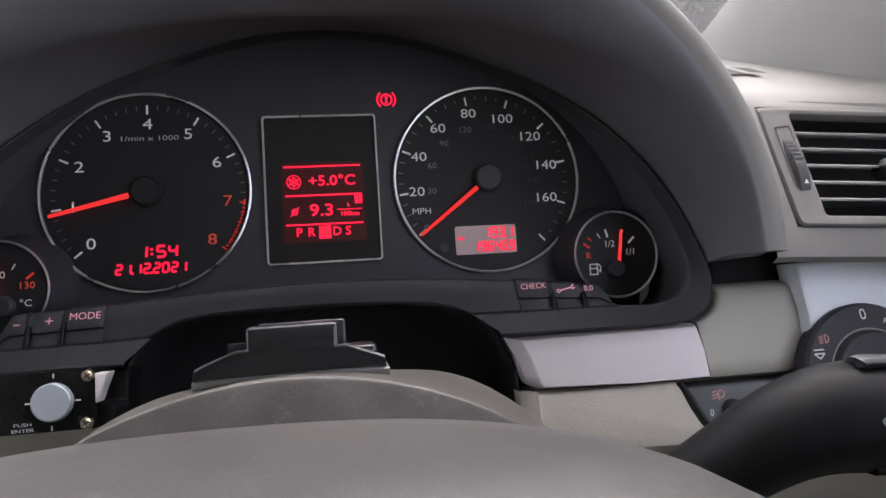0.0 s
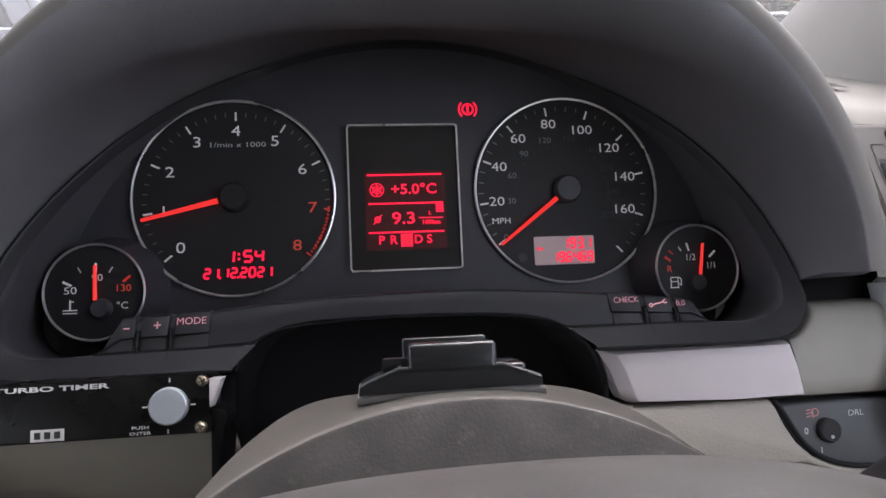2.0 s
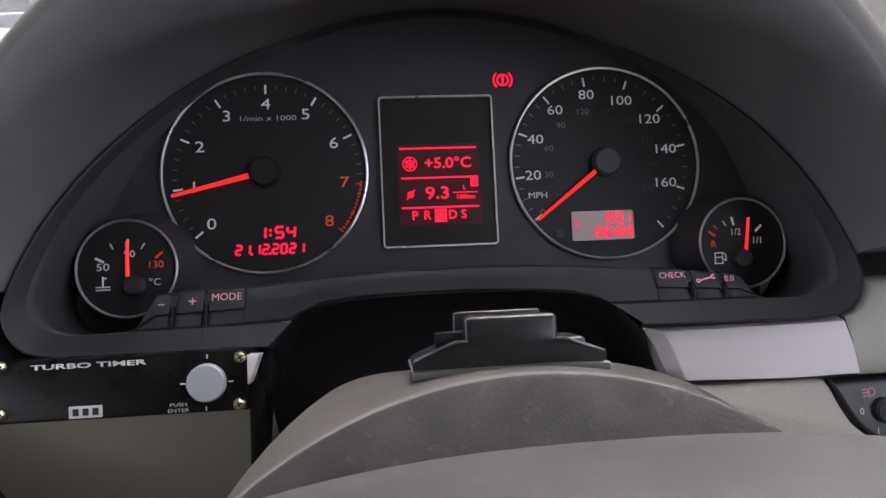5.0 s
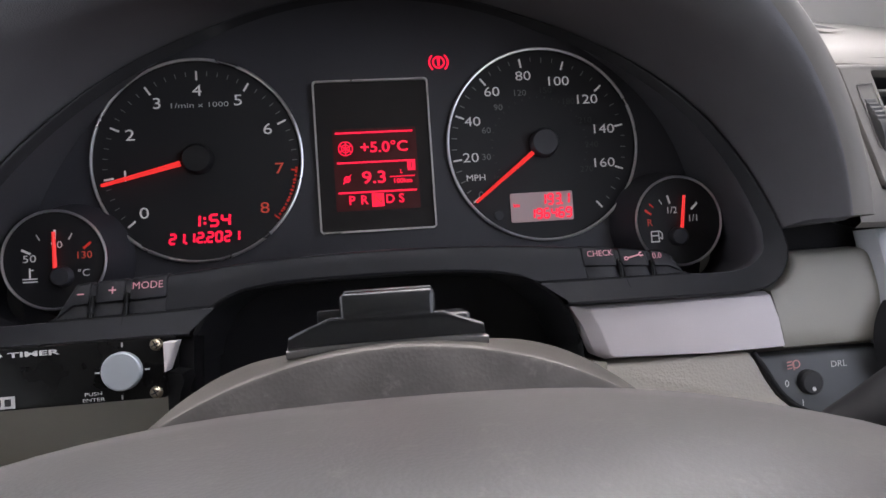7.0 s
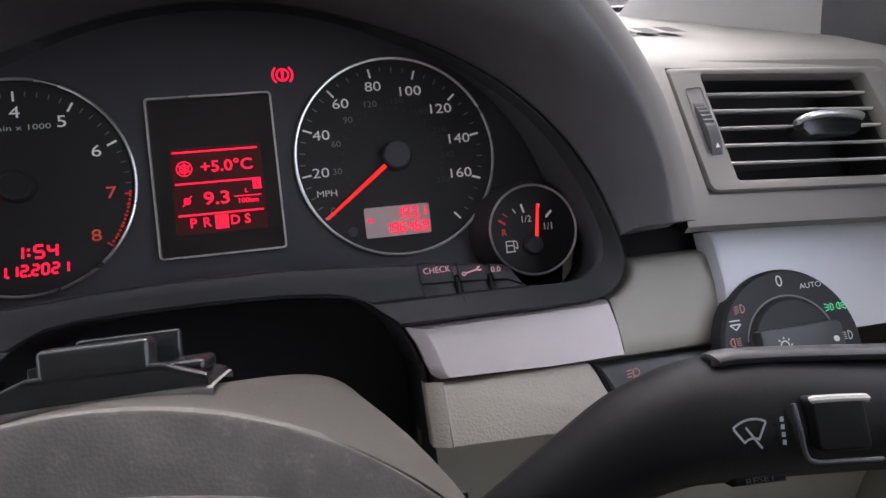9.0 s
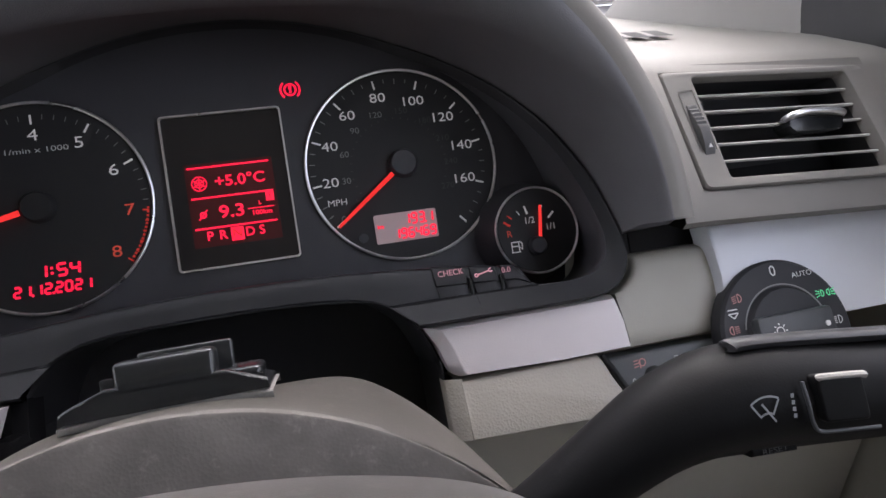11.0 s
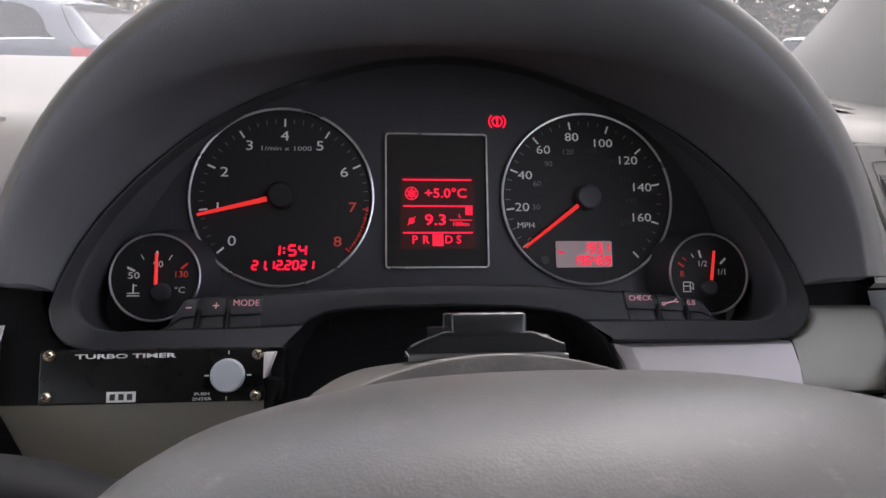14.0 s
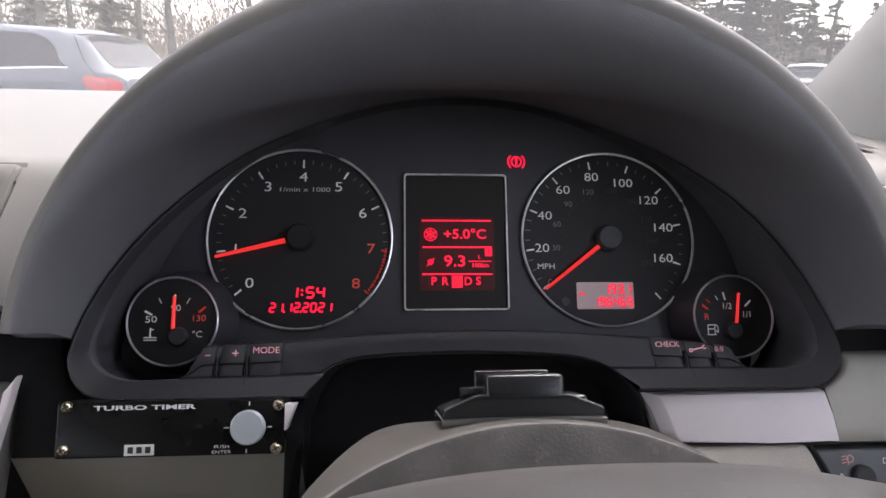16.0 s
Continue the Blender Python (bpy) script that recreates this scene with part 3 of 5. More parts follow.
for d0, x0, x1 in ((0.0245, 0.0088, 0.0450), (0.0385, 0.0090, 0.0452), (0.0525, 0.0088, 0.0452)):
    part("rule", bar(DX + x0, DZ - d0, DX + x1, DZ - d0, 0.00085, Q), "red_led", display)
flake = bmesh.new()
for k in range(6):
    bar(DX + 0.0133, DZ - 0.0318, DX + 0.0133 + 0.0034 * math.cos(math.pi * k / 3 + 0.5), DZ - 0.0318 + 0.0034 * math.sin(math.pi * k / 3 + 0.5), 0.0006, Q, flake)
for r in (0.0016, 0.0030):
    arc_band(DX + 0.0133, DZ - 0.0318, r, 0.0005, 0, 360, Q, flake, 14)
part("snowflake_symbol", flake, "red_led", display)
part("temperature_lettering", words("+5.0°C", DX + 0.0312, DZ - 0.0318, Q, 0.0050, wide=1.12, bold=0.00012), "red_led", display)
avg = bmesh.new()
arc_band(DX + 0.0132, DZ - 0.0462, 0.0008, 0.0008, 0, 360, Q, avg, 12)
bar(DX + 0.0112, DZ - 0.0484, DX + 0.0152, DZ - 0.0440, 0.0006, Q, avg)
part("average_symbol", avg, "red_led", display)
part("consumption_lettering", words("9.3", DX + 0.0258, DZ - 0.0460, Q, 0.0058, wide=1.2, bold=0.00012), "red_led", display)
unit = words("L", DX + 0.0385, DZ - 0.0436, Q, 0.0018, bold=0.0001)
bar(DX + 0.0330, DZ - 0.0458, DX + 0.0448, DZ - 0.0458, 0.0005, Q, unit)
words("100km", DX + 0.0389, DZ - 0.0480, Q, 0.0021, unit, 1.15, bold=0.0001)
part("unit_lettering", unit, "red_led", display)
part("page_mark", plate([(DX + 0.0415, DZ - 0.0432), (DX + 0.0452, DZ - 0.0432), (DX + 0.0452, DZ - 0.0385), (DX + 0.0415, DZ - 0.0385)], Q), "red_led", display)
part("page_figure", words("1", DX + 0.0434, DZ - 0.0410, Q - 0.0002, 0.0028), "lcd_dark", display)
gear = bmesh.new()
for ch, x in (("P", 0.0148), ("R", 0.0205), ("D", 0.0325), ("S", 0.0378)):
    words(ch, DX + x, DZ - 0.0563, Q, 0.0042, gear, 1.0, bold=0.00012)
part("gear_lettering", gear, "red_led", display)
part("gear_marker", plate([(DX + 0.0240, DZ - 0.0595), (DX + 0.0297, DZ - 0.0595), (DX + 0.0297, DZ - 0.0533), (DX + 0.0240, DZ - 0.0533)], Q), "red_led", display)
part("gear_lettering", words("N", DX + 0.0268, DZ - 0.0563, Q - 0.0002, 0.0042), "red_print", display)

# brake warning
lamp = bmesh.new()
arc_band(0.0209, 0.1012, 0.0022, 0.0009, 0, 360, 0.3030, lamp, 20)
arc_band(0.0209, 0.1012, 0.0040, 0.0009, 130, 230, 0.3030, lamp, 10)
arc_band(0.0209, 0.1012, 0.0040, 0.0009, -50, 50, 0.3030, lamp, 10)
words("!", 0.0209, 0.1012, 0.3030, 0.0034, lamp, 1.2, bold=0.0003)
part("brake_warning_lamp", lamp, "red_led", cluster, "red lit brake warning symbol")


# small gauges stand proud of the face
def small_gauge(name, c, label):
    part("gauge_pod", disc_y(*c, 0.2858, 0.305, 0.0206, 0.026, 64), "face", cluster)
    g = part(name, disc_y(*c, 0.2848, 0.2856, 0.0202, n=64), "dial", cluster, label)
    part("dial_ring", ring_y(*c, 0.2842, 0.0204, 0.0006, n=72), "ring", g, "thin satin chrome ring")
    return g


G = 0.2845
temp = small_gauge("temperature_gauge", TEMP, "round coolant temperature gauge with a red needle")
for a, l, w in ((152, 0.0040, 0.0010), (118, 0.0028, 0.0005), (88, 0.0042, 0.0010), (60, 0.0028, 0.0005)):
    part("scale_mark", bar(TEMP[0] + (0.0145 - l) * math.cos(radians(a)), TEMP[1] - 0.002 + (0.0145 - l) * math.sin(radians(a)),
        TEMP[0] + 0.0145 * math.cos(radians(a)), TEMP[1] - 0.002 + 0.0145 * math.sin(radians(a)), w, G), "dial_print", temp)
part("red_scale_mark", bar(TEMP[0] + 0.0115, TEMP[1] + 0.0040, TEMP[0] + 0.0145, TEMP[1] + 0.0065, 0.0010, G), "red_print", temp)
part("figure", words("50", TEMP[0] - 0.0098, TEMP[1] + 0.0008, G, 0.0031, wide=1.3), "dial_print", temp)
part("figure", words("90", TEMP[0] + 0.0010, TEMP[1] + 0.0060, G, 0.0030, wide=1.15), "dial_print", temp)
part("figure", words("130", TEMP[0] + 0.0115, TEMP[1] + 0.0012, G, 0.0030, wide=1.1), "orange_print", temp)
part("unit_lettering", words("°C", TEMP[0] + 0.0112, TEMP[1] - 0.0062, G, 0.0030, wide=1.1), "dial_print", temp)
ico = bar(TEMP[0] - 0.0098, TEMP[1] - 0.0030, TEMP[0] - 0.0098, TEMP[1] - 0.0072, 0.0007, G)
bar(TEMP[0] - 0.0127, TEMP[1] - 0.0074, TEMP[0] - 0.0069, TEMP[1] - 0.0074, 0.0005, G, ico)
bar(TEMP[0] - 0.0127, TEMP[1] - 0.0086, TEMP[0] - 0.0069, TEMP[1] - 0.0086, 0.0005, G, ico)
bar(TEMP[0] - 0.0098, TEMP[1] - 0.0038, TEMP[0] - 0.0082, TEMP[1] - 0.0038, 0.0005, G, ico)
part("coolant_symbol", ico, "dial_print", temp)
tb = bmesh.new()
loft([[(TEMP[0] + 0.0006 + s, yy, z) for s, yy in ((-w, 0.2832), (0, 0.2826), (w, 0.2832), (0, 0.2838))] for z, w in ((TEMP[1] - 0.0035, 0.0009), (TEMP[1] + 0.0115, 0.0007))], True, True, tb)
part("needle", tb, "needle", temp, "red lit needle")
part("needle_hub", disc_y(TEMP[0] + 0.0030, TEMP[1] - 0.0072, 0.2815, 0.2845, 0.0042, 0.0045, 28, bevel=0.0008), "face", temp)

fuel = small_gauge("fuel_gauge", FUEL, "round fuel gauge with a red needle near full")
for a, l, w in ((122, 0.0026, 0.0005), (104, 0.0040, 0.0010), (68, 0.0026, 0.0005), (43, 0.0042, 0.0010)):
    part("scale_mark", bar(FUEL[0] - 0.001 + (0.0145 - l) * math.cos(radians(a)), FUEL[1] - 0.002 + (0.0145 - l) * math.sin(radians(a)),
        FUEL[0] - 0.001 + 0.0145 * math.cos(radians(a)), FUEL[1] - 0.002 + 0.0145 * math.sin(radians(a)), w, G), "dial_print", fuel)
rm = bar(FUEL[0] - 0.0158, FUEL[1] + 0.0058, FUEL[0] - 0.0128, FUEL[1] + 0.0036, 0.0010, G)
bar(FUEL[0] - 0.0135, FUEL[1] + 0.0086, FUEL[0] - 0.0115, FUEL[1] + 0.0068, 0.0006, G, rm)
part("red_scale_mark", rm, "red_print", fuel)
part("figure", words("R", FUEL[0] - 0.0138, FUEL[1] - 0.0002, G, 0.0032), "orange_print", fuel)
part("figure", words("1/2", FUEL[0] - 0.0030, FUEL[1] + 0.0050, G, 0.0031), "dial_print", fuel)
part("figure", words("1/1", FUEL[0] + 0.0072, FUEL[1] + 0.0008, G, 0.0031), "dial_print", fuel)
pump = bmesh.new()
for q in ((-0.0135, -0.0090, -0.0135, -0.0042), (-0.0135, -0.0042, -0.0100, -0.0042), (-0.0100, -0.0042, -0.0100, -0.0090), (-0.0140, -0.0090, -0.0095, -0.0090),
          (-0.0135, -0.0062, -0.0100, -0.0062), (-0.0095, -0.0070, -0.0084, -0.0080), (-0.0084, -0.0080, -0.0084, -0.0050), (-0.0084, -0.0050, -0.0098, -0.0040)):
    bar(FUEL[0] + q[0], FUEL[1] + q[1], FUEL[0] + q[2], FUEL[1] + q[3], 0.0005, G, pump)
part("pump_symbol", pump, "dial_print", fuel)
fb = bmesh.new()
loft([[(x + s, yy, z) for s, yy in ((-w, 0.2832), (0, 0.2826), (w, 0.2832), (0, 0.2838))] for x, z, w in ((FUEL[0] + 0.0008, FUEL[1] - 0.0035, 0.0009), (FUEL[0] + 0.0030, FUEL[1] + 0.0115, 0.0007))], True, True, fb)
part("needle", fb, "needle", fuel, "red lit needle")
part("needle_hub", disc_y(FUEL[0] - 0.0010, FUEL[1] - 0.0072, 0.2815, 0.2845, 0.0042, 0.0045, 28, bevel=0.0008), "face", fuel)


# ---------------------------------------------------------------- push buttons on the ledge
def push_button(x0, x1, mark, label):
    """A key of the strip: an upper face with its mark, a crease and a lower face."""
    b = thing("push_button", label, "button", ((x0 + x1) / 2, 0.243, 0.0), "buttons on the instrument ledge")
    bm = bmesh.new()
    rings = []
    for x, s in ((x0, 0.0009), (x0 + 0.0002, 0.0003), (x0 + 0.0006, 0.0), ((x0 + x1) / 2, 0.0), (x1 - 0.0006, 0.0), (x1 - 0.0002, 0.0003), (x1, 0.0009)):
        zt, zb = strip_top(x), line_through(STRIP_FOOT, x)
        zc = zb + 0.42 * (zt - zb)
        dx = 0.0010 * (1 if x > CX else -0.6)
        rings.append([(x - dx * 0.5, strip_face(zt) + 0.004, zt + 0.0006 - s), (x - dx * 0.5, strip_face(zt) + 0.0004 + s, zt + 0.0004 - s), (x - dx * 0.4, strip_face(zt) - 0.0008 + s, zt - 0.0006 - s),
                      (x, strip_face(zc) - 0.0010 + s, zc + 0.0002), (x, strip_face(zc) - 0.0002 + s, zc - 0.0003), (x + dx * 0.5, strip_face(zb) - 0.0006 + s, zb + 0.0006), (x + dx * 0.5, strip_face(zb) + 0.003, zb + 0.0004), (x, 0.2520, zb + 0.0004)])
    loft(rings, True, True, bm)
    part("button_cap", bm, "bezel", b)
    if mark:
        bm = mark()
        x = (x0 + x1) / 2
        zm = strip_top(x) * 0.74 + line_through(STRIP_FOOT, x) * 0.26
        bm.transform(Matrix.Translation((0, strip_face(zm) - 0.0013, zm)) @ pose(0, 0, 0, -math.degrees(math.atan(0.27)), 0, 0))
        part("button_mark", bm, "pink_print", b, "pink lit marking")
    return b


def wrench():
    bm = bar(0.0812, -0.0004, 0.0862, 0.0007, 0.0006, 0)
    arc_band(0.0808, -0.0005, 0.0004, 0.0005, 0, 360, 0, bm, 10)
    arc_band(0.0869, 0.0009, 0.0004, 0.0006, 60, 340, 0, bm, 8)
    return bm


push_button(-0.1262, -0.1156, lambda: bar(-0.1197, 0, -0.1174, 0, 0.0005, 0), "dark grey push button with a minus sign")


def plus():
    bm = bar(-0.1092, 0, -0.1066, 0, 0.0005, 0)
    return bar(-0.1079, -0.0013, -0.1079, 0.0013, 0.0005, 0.0001, bm)


push_button(-0.1138, -0.1040, plus, "dark grey push button with a plus sign")
push_button(-0.1023, -0.0895, lambda: words("MODE", -0.0960, 0.0004, 0, 0.0027, wide=1.0), "dark grey push button marked MODE")


for x in (-0.1147, -0.1031, 0.0779, 0.0906):
    zt, zb = strip_top(x), line_through(STRIP_FOOT, x)
    z0, z1 = zb - 0.0002, zb + 0.62 * (zt - zb)
    part("button_divider", tube([(x, strip_face(z0) - 0.0006, z0), (x, strip_face((z0 + z1) / 2) - 0.0014, (z0 + z1) / 2), (x, strip_face(z1) - 0.0005, z1)], [0.0008, 0.0009, 0.0007], 10), "gloss", dashboard, "small gloss black peg between the buttons")
for x, z0, z1 in ((-0.1031, -0.0068, -0.0152), (0.0785, -0.0061, -0.0146)):
    part("band_seam", loft([[(x + w + 0.08 * (z0 - z), rim_depth(z) + 0.0056 * (z - z1) / (z0 - z1) - 0.0003, z) for z in (z0, (z0 + z1) / 2, z1)] for w in (-0.00022, 0.00022)], closed=False), "deep", dashboard)
for table in ([(-0.1280 + 0.0550 * k / 14) for k in range(15)], [(0.0460 + 0.0580 * k / 14) for k in range(15)]):
    part("strip_seam", loft([[(q, strip_face(line_through(STRIP_FOOT, q)) - 0.0034 + dy, line_through(STRIP_FOOT, q) + dz) for q in table] for dy, dz in ((0.0, 0.0004), (0.0, -0.0002))], closed=False), "deep", dashboard)
push_button(0.0640, 0.0770, lambda: words("CHECK", 0.0707, 0.0008, 0, 0.0024, wide=0.95), "dark grey push button marked CHECK")
push_button(0.0788, 0.0897, wrench, "dark grey push button with a spanner symbol")
push_button(0.0915, 0.1030, lambda: words("0.0", 0.0932, 0.0012, 0, 0.0023), "dark grey push button marked 0.0")


# ---------------------------------------------------------------- dash panels below the hood
def lower(name, outline, y0, lean, material, label, thick=0.012, bevel=0.0015):
    return part(name, slab(outline, y0, y0 + thick, bevel, lean=lean), material, dashboard, label)


LEAN = 0.17


def faced(name, outer, front, y0, y1, y2, lean, material, label):
    """A moulding: an outline at y1 that rises by a chamfer to a smaller front outline at y0; its sides run back to y2."""
    soft = [tuple(Vector(a).lerp(Vector(b), 0.12)) for a, b in zip(front, outer)]
    rings = [[(x, y + lean * z, z) for x, z in o] for o, y in ((front, y0), (soft, y0 + 0.0003), (outer, y1), (outer, y2))]
    bm = loft(rings)
    bm.faces.new([bm.verts.new(p) for p in rings[0]])
    bmesh.ops.remove_doubles(bm, verts=list(bm.verts), dist=1e-6)
    bmesh.ops.recalc_face_normals(bm, faces=list(bm.faces))
    return part(name, bm, material, dashboard, label)


faced("silver_trim_strip", [(0.0558, -0.0150), (0.0600, -0.0225), (0.0625, -0.0300), (0.0640, -0.0338), (0.0665, -0.0352), (0.1080, -0.0366), (0.1366, -0.0364), (0.1360, -0.0255), (0.1338, -0.0150)],
      [(0.0625, -0.0168), (0.0656, -0.0235), (0.0674, -0.0300), (0.0682, -0.0330), (0.0694, -0.0344), (0.1080, -0.0358), (0.1358, -0.0356), (0.1352, -0.0255), (0.1332, -0.0164)], 0.2365, 0.2405, 0.250, 0.12, "silver", "lilac-silver painted trim strip with a chamfered end")
RECESS_LEFT = [(-0.0380, 0.1371), (-0.0150, 0.1346), (-0.0141, 0.1368), (-0.0118, 0.1408), (-0.0095, 0.1434), (-0.0070, 0.1454), (-0.0045, 0.1466), (0.0, 0.1474)]
rows = []
for z, y in ((0.0004, 0.2620), (0.0002, 0.2520), (-0.0004, 0.2450), (-0.0016, 0.2414), (-0.0032, 0.2396), (-0.0055, 0.2386), (-0.0075, 0.2380), (-0.0095, 0.2376), (-0.0118, 0.2370), (-0.0141, 0.2364), (-0.0150, 0.2362), (-0.0220, 0.2346),
             (-0.0300, 0.2336), (-0.0348, 0.2338), (-0.0366, 0.2350), (-0.0370, 0.2460)):
    left = line_through(RECESS_LEFT, z)
    right = 0.1796 - 0.0022 * max(0.0, -z / 0.0385) ** 2
    turn_in = [(left - 0.0006, y + 0.0120, z), (left, y + 0.0022, z), (left + 0.0010, y + 0.0005, z)] if z > -0.0145 else [(left, y, z)] * 3
    rows.append(turn_in + [(left + 0.0022 + (right - left - 0.0022) * k / 8, y, z) for k in range(9)])
part("recess_panel", loft(rows, closed=False), "olive", dashboard, "beige-green rounded panel beside the trim strip")
lower("aluminium_panel", [(0.1790, 0.0062), (0.2300, 0.0078), (0.300, 0.0085), (0.300, -0.0385), (0.1760, -0.0385), (0.1795, -0.015)], 0.2330, LEAN, "alu", "satin aluminium trim panel round the light switch", bevel=0.002)
lower("knee_panel", [(0.0662, -0.0372), (0.1222, -0.0372), (0.1242, -0.0400), (0.1268, -0.0470), (0.1302, -0.0535), (0.1362, -0.0592), (0.1445, -0.0628), (0.1580, -0.0645), (0.2200, -0.0645), (0.2200, -0.0700), (0.1500, -0.0680), (0.1330, -0.0610), (0.0668, -0.0585)], 0.2400, LEAN, "beige_grain", "beige grained knee panel", thick=0.03, bevel=0.0014)
part("knee_panel_end", loft([[(x, y + LEAN * z, z) for z in (-0.0360, -0.0460, -0.0545, -0.0583)] for x, y in ((0.0604, 0.2520), (0.0606, 0.2455), (0.0612, 0.2445), (0.0655, 0.2412), (0.0668, 0.2406))], closed=False), "beige_grain", dashboard, "chamfered end of the knee panel")
lower("switch_panel", [(0.1258, -0.0395), (0.2200, -0.0395), (0.2200, -0.0642), (0.1580, -0.0642), (0.1448, -0.0625), (0.1367, -0.0590), (0.1307, -0.0533), (0.1272, -0.0470)], 0.2415, LEAN, "switch_face", "dark grey switch panel with a rotary knob", bevel=0.0015)
lower("lower_panel", [(0.0600, -0.0590), (0.300, -0.0625), (0.300, -0.200), (0.0600, -0.200)], 0.2280, -0.6, "olive", "beige lower dash panel")
lower("black_trim", [(-0.2350, 0.0300), (-0.1745, 0.0300), (-0.1735, 0.005), (-0.168, -0.008), (-0.158, -0.0150), (-0.0790, -0.0150), (-0.0790, -0.0345), (-0.1850, -0.0345), (-0.1870, -0.0090), (-0.2350, -0.0060)], 0.2390, LEAN, "stalk", "black trim behind the timer")
part("silver_end", slab([(-0.0846, -0.0154), (-0.0803, -0.0154), (-0.0822, -0.0205), (-0.0838, -0.0248), (-0.0846, -0.0250)], 0.2204, 0.2260, 0.0005), "silver", dashboard, "small silver end of the trim strip")
lower("silver_blade", [(-0.1802, -0.0042), (-0.1840, -0.0102), (-0.1850, -0.0335), (-0.1836, -0.0335)], 0.2250, LEAN, "silver", "narrow silver trim blade", thick=0.004, bevel=0.0006)
lower("lower_left_panel", [(-0.1880, -0.0345), (-0.0830, -0.0345), (-0.0830, -0.200), (-0.1960, -0.200)], 0.2030, -1.0, "olive", "beige lower dash panel")
lower("centre_side", [(-0.300, -0.0060), (-0.1900, -0.0070), (-0.1885, -0.0110), (-0.1875, -0.0345), (-0.1850, -0.200), (-0.300, -0.200)], 0.2330, LEAN, "beige", "beige side of the centre console")
# Black sheets put the hood's shade into the gaps round the panels.
part("gap_shade_sheet", slab([(0.1425, 0.010), (0.1519, 0.010), (0.1519, -0.0155), (0.1345, -0.0155), (0.1388, -0.0100), (0.1414, -0.0040)], 0.2505, 0.2540), "deep", dashboard)
part("panel_gap", tube(smooth_path([(x, 0.2402 + LEAN * z, z) for x, z in ((0.1238, -0.0374), (0.1247, -0.0389), (0.1272, -0.0432), (0.1303, -0.0498), (0.1345, -0.0555), (0.1412, -0.0602), (0.1520, -0.0632), (0.1700, -0.0642))], 5), 0.0010, 8), "deep", dashboard, "dark gap between the panels")
part("gap_shade_sheet", slab([(0.1520, 0.030), (0.300, 0.030), (0.300, -0.030), (0.1520, -0.030)], 0.2500, 0.2540), "deep", dashboard)
# catch beside the tunnel
part("tunnel_catch", slab([(-0.0846, -0.0252), (-0.0800, -0.0262), (-0.0790, -0.0285), (-0.0806, -0.0330), (-0.0828, -0.060), (-0.0850, -0.060), (-0.0848, -0.0330), (-0.0850, -0.0272)], 0.2230, 0.245, 0.0008), "stalk", dashboard, "black plastic catch")

# tunnel round the column
def tunnel_ring(back, grow, deep=None):
    pts = []
    for x, z in ((-0.0865, -0.200), (-0.0862, -0.0450), (-0.0843, -0.0258), (-0.0808, -0.0158), (-0.0740, -0.0062), (-0.0628, -0.0010), (-0.0401, 0.0010), (-0.0105, 0.0013), (0.0168, 0.0004),
                 (0.0395, -0.0028), (0.0486, -0.0087), (0.0540, -0.0140), (0.0590, -0.0235), (0.0613, -0.0300), (0.0625, -0.0372), (0.0645, -0.200)):
        pts.append((CX + (x - CX) * grow, deep or 0.2400 + 0.15 * max(z, -0.06) + back + (0.0110 * smoothstep((-z - 0.018) / 0.012) if x > 0 else 0.0), z - 0.35 * (1 - grow) * (z + 0.05)))
    return smooth_path(pts, 4)


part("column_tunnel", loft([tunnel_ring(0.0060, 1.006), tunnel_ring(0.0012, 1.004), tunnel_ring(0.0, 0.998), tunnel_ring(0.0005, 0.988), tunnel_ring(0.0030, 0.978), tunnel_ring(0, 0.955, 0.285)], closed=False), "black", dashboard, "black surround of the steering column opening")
# Black sheet closes the opening; its dark depth is put into the colour.
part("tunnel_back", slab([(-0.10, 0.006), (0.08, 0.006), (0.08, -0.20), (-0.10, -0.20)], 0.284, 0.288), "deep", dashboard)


# ---------------------------------------------------------------- upper dash with vents
inv = DASH.inverted()
PROFILE = ((0.262, 0.862), (0.212, 0.871), (0.203, 0.8725), (0.2008, 0.8755), (0.2018, 0.8772), (0.2075, 0.8849), (0.2465, 0.9261),
           (0.2535, 0.9297), (0.265, 0.9315), (0.30, 0.9345), (0.45, 0.9375), (0.62, 0.938), (0.82, 0.932))


def dash_top(x, fore, slant, lift=0.0):
    """The upper dash's line at x, from its lower front edge to the windscreen; it leans sideways with the vents."""
    pts = []
    for i, (y, z) in enumerate(PROFILE):
        p = inv @ Vector((x, y + fore, z))
        if i < 6:
            p.z += lift
            p.y += 0.33 * lift
        elif i == 6 and lift:
            p.z -= 0.0026
            p.y -= 0.33 * 0.0026
        p.x += slant * max(0.0, min(0.058, 0.0715 - p.z))
        p.z -= 0.055 * max(0.0, min(x, 0.28) - 0.165)
        pts.append(p)
    return pts


def dash_skin(lines, open_from, open_to):
    """Skin over the lines, with an opening for a vent between two values of x."""
    bm = bmesh.new()
    rows = [(x, [bm.verts.new(p) for p in line]) for x, line in lines]
    for (xa, a), (xb, b) in zip(rows, rows[1:]):
        for i in range(len(PROFILE) - 1):
            if i == 5 and open_from - 1e-6 <= min(xa, xb) and max(xa, xb) <= open_to + 1e-6:
                continue
            bm.faces.new((a[i], a[i + 1], b[i + 1], b[i]))
    bmesh.ops.recalc_face_normals(bm, faces=list(bm.faces))
    return bm


xs = [0.1690, 0.1710, 0.18, 0.20, 0.22, 0.24, 0.2705, 0.275, 0.281, 0.288, 0.296, 0.304, 0.312, 0.322]


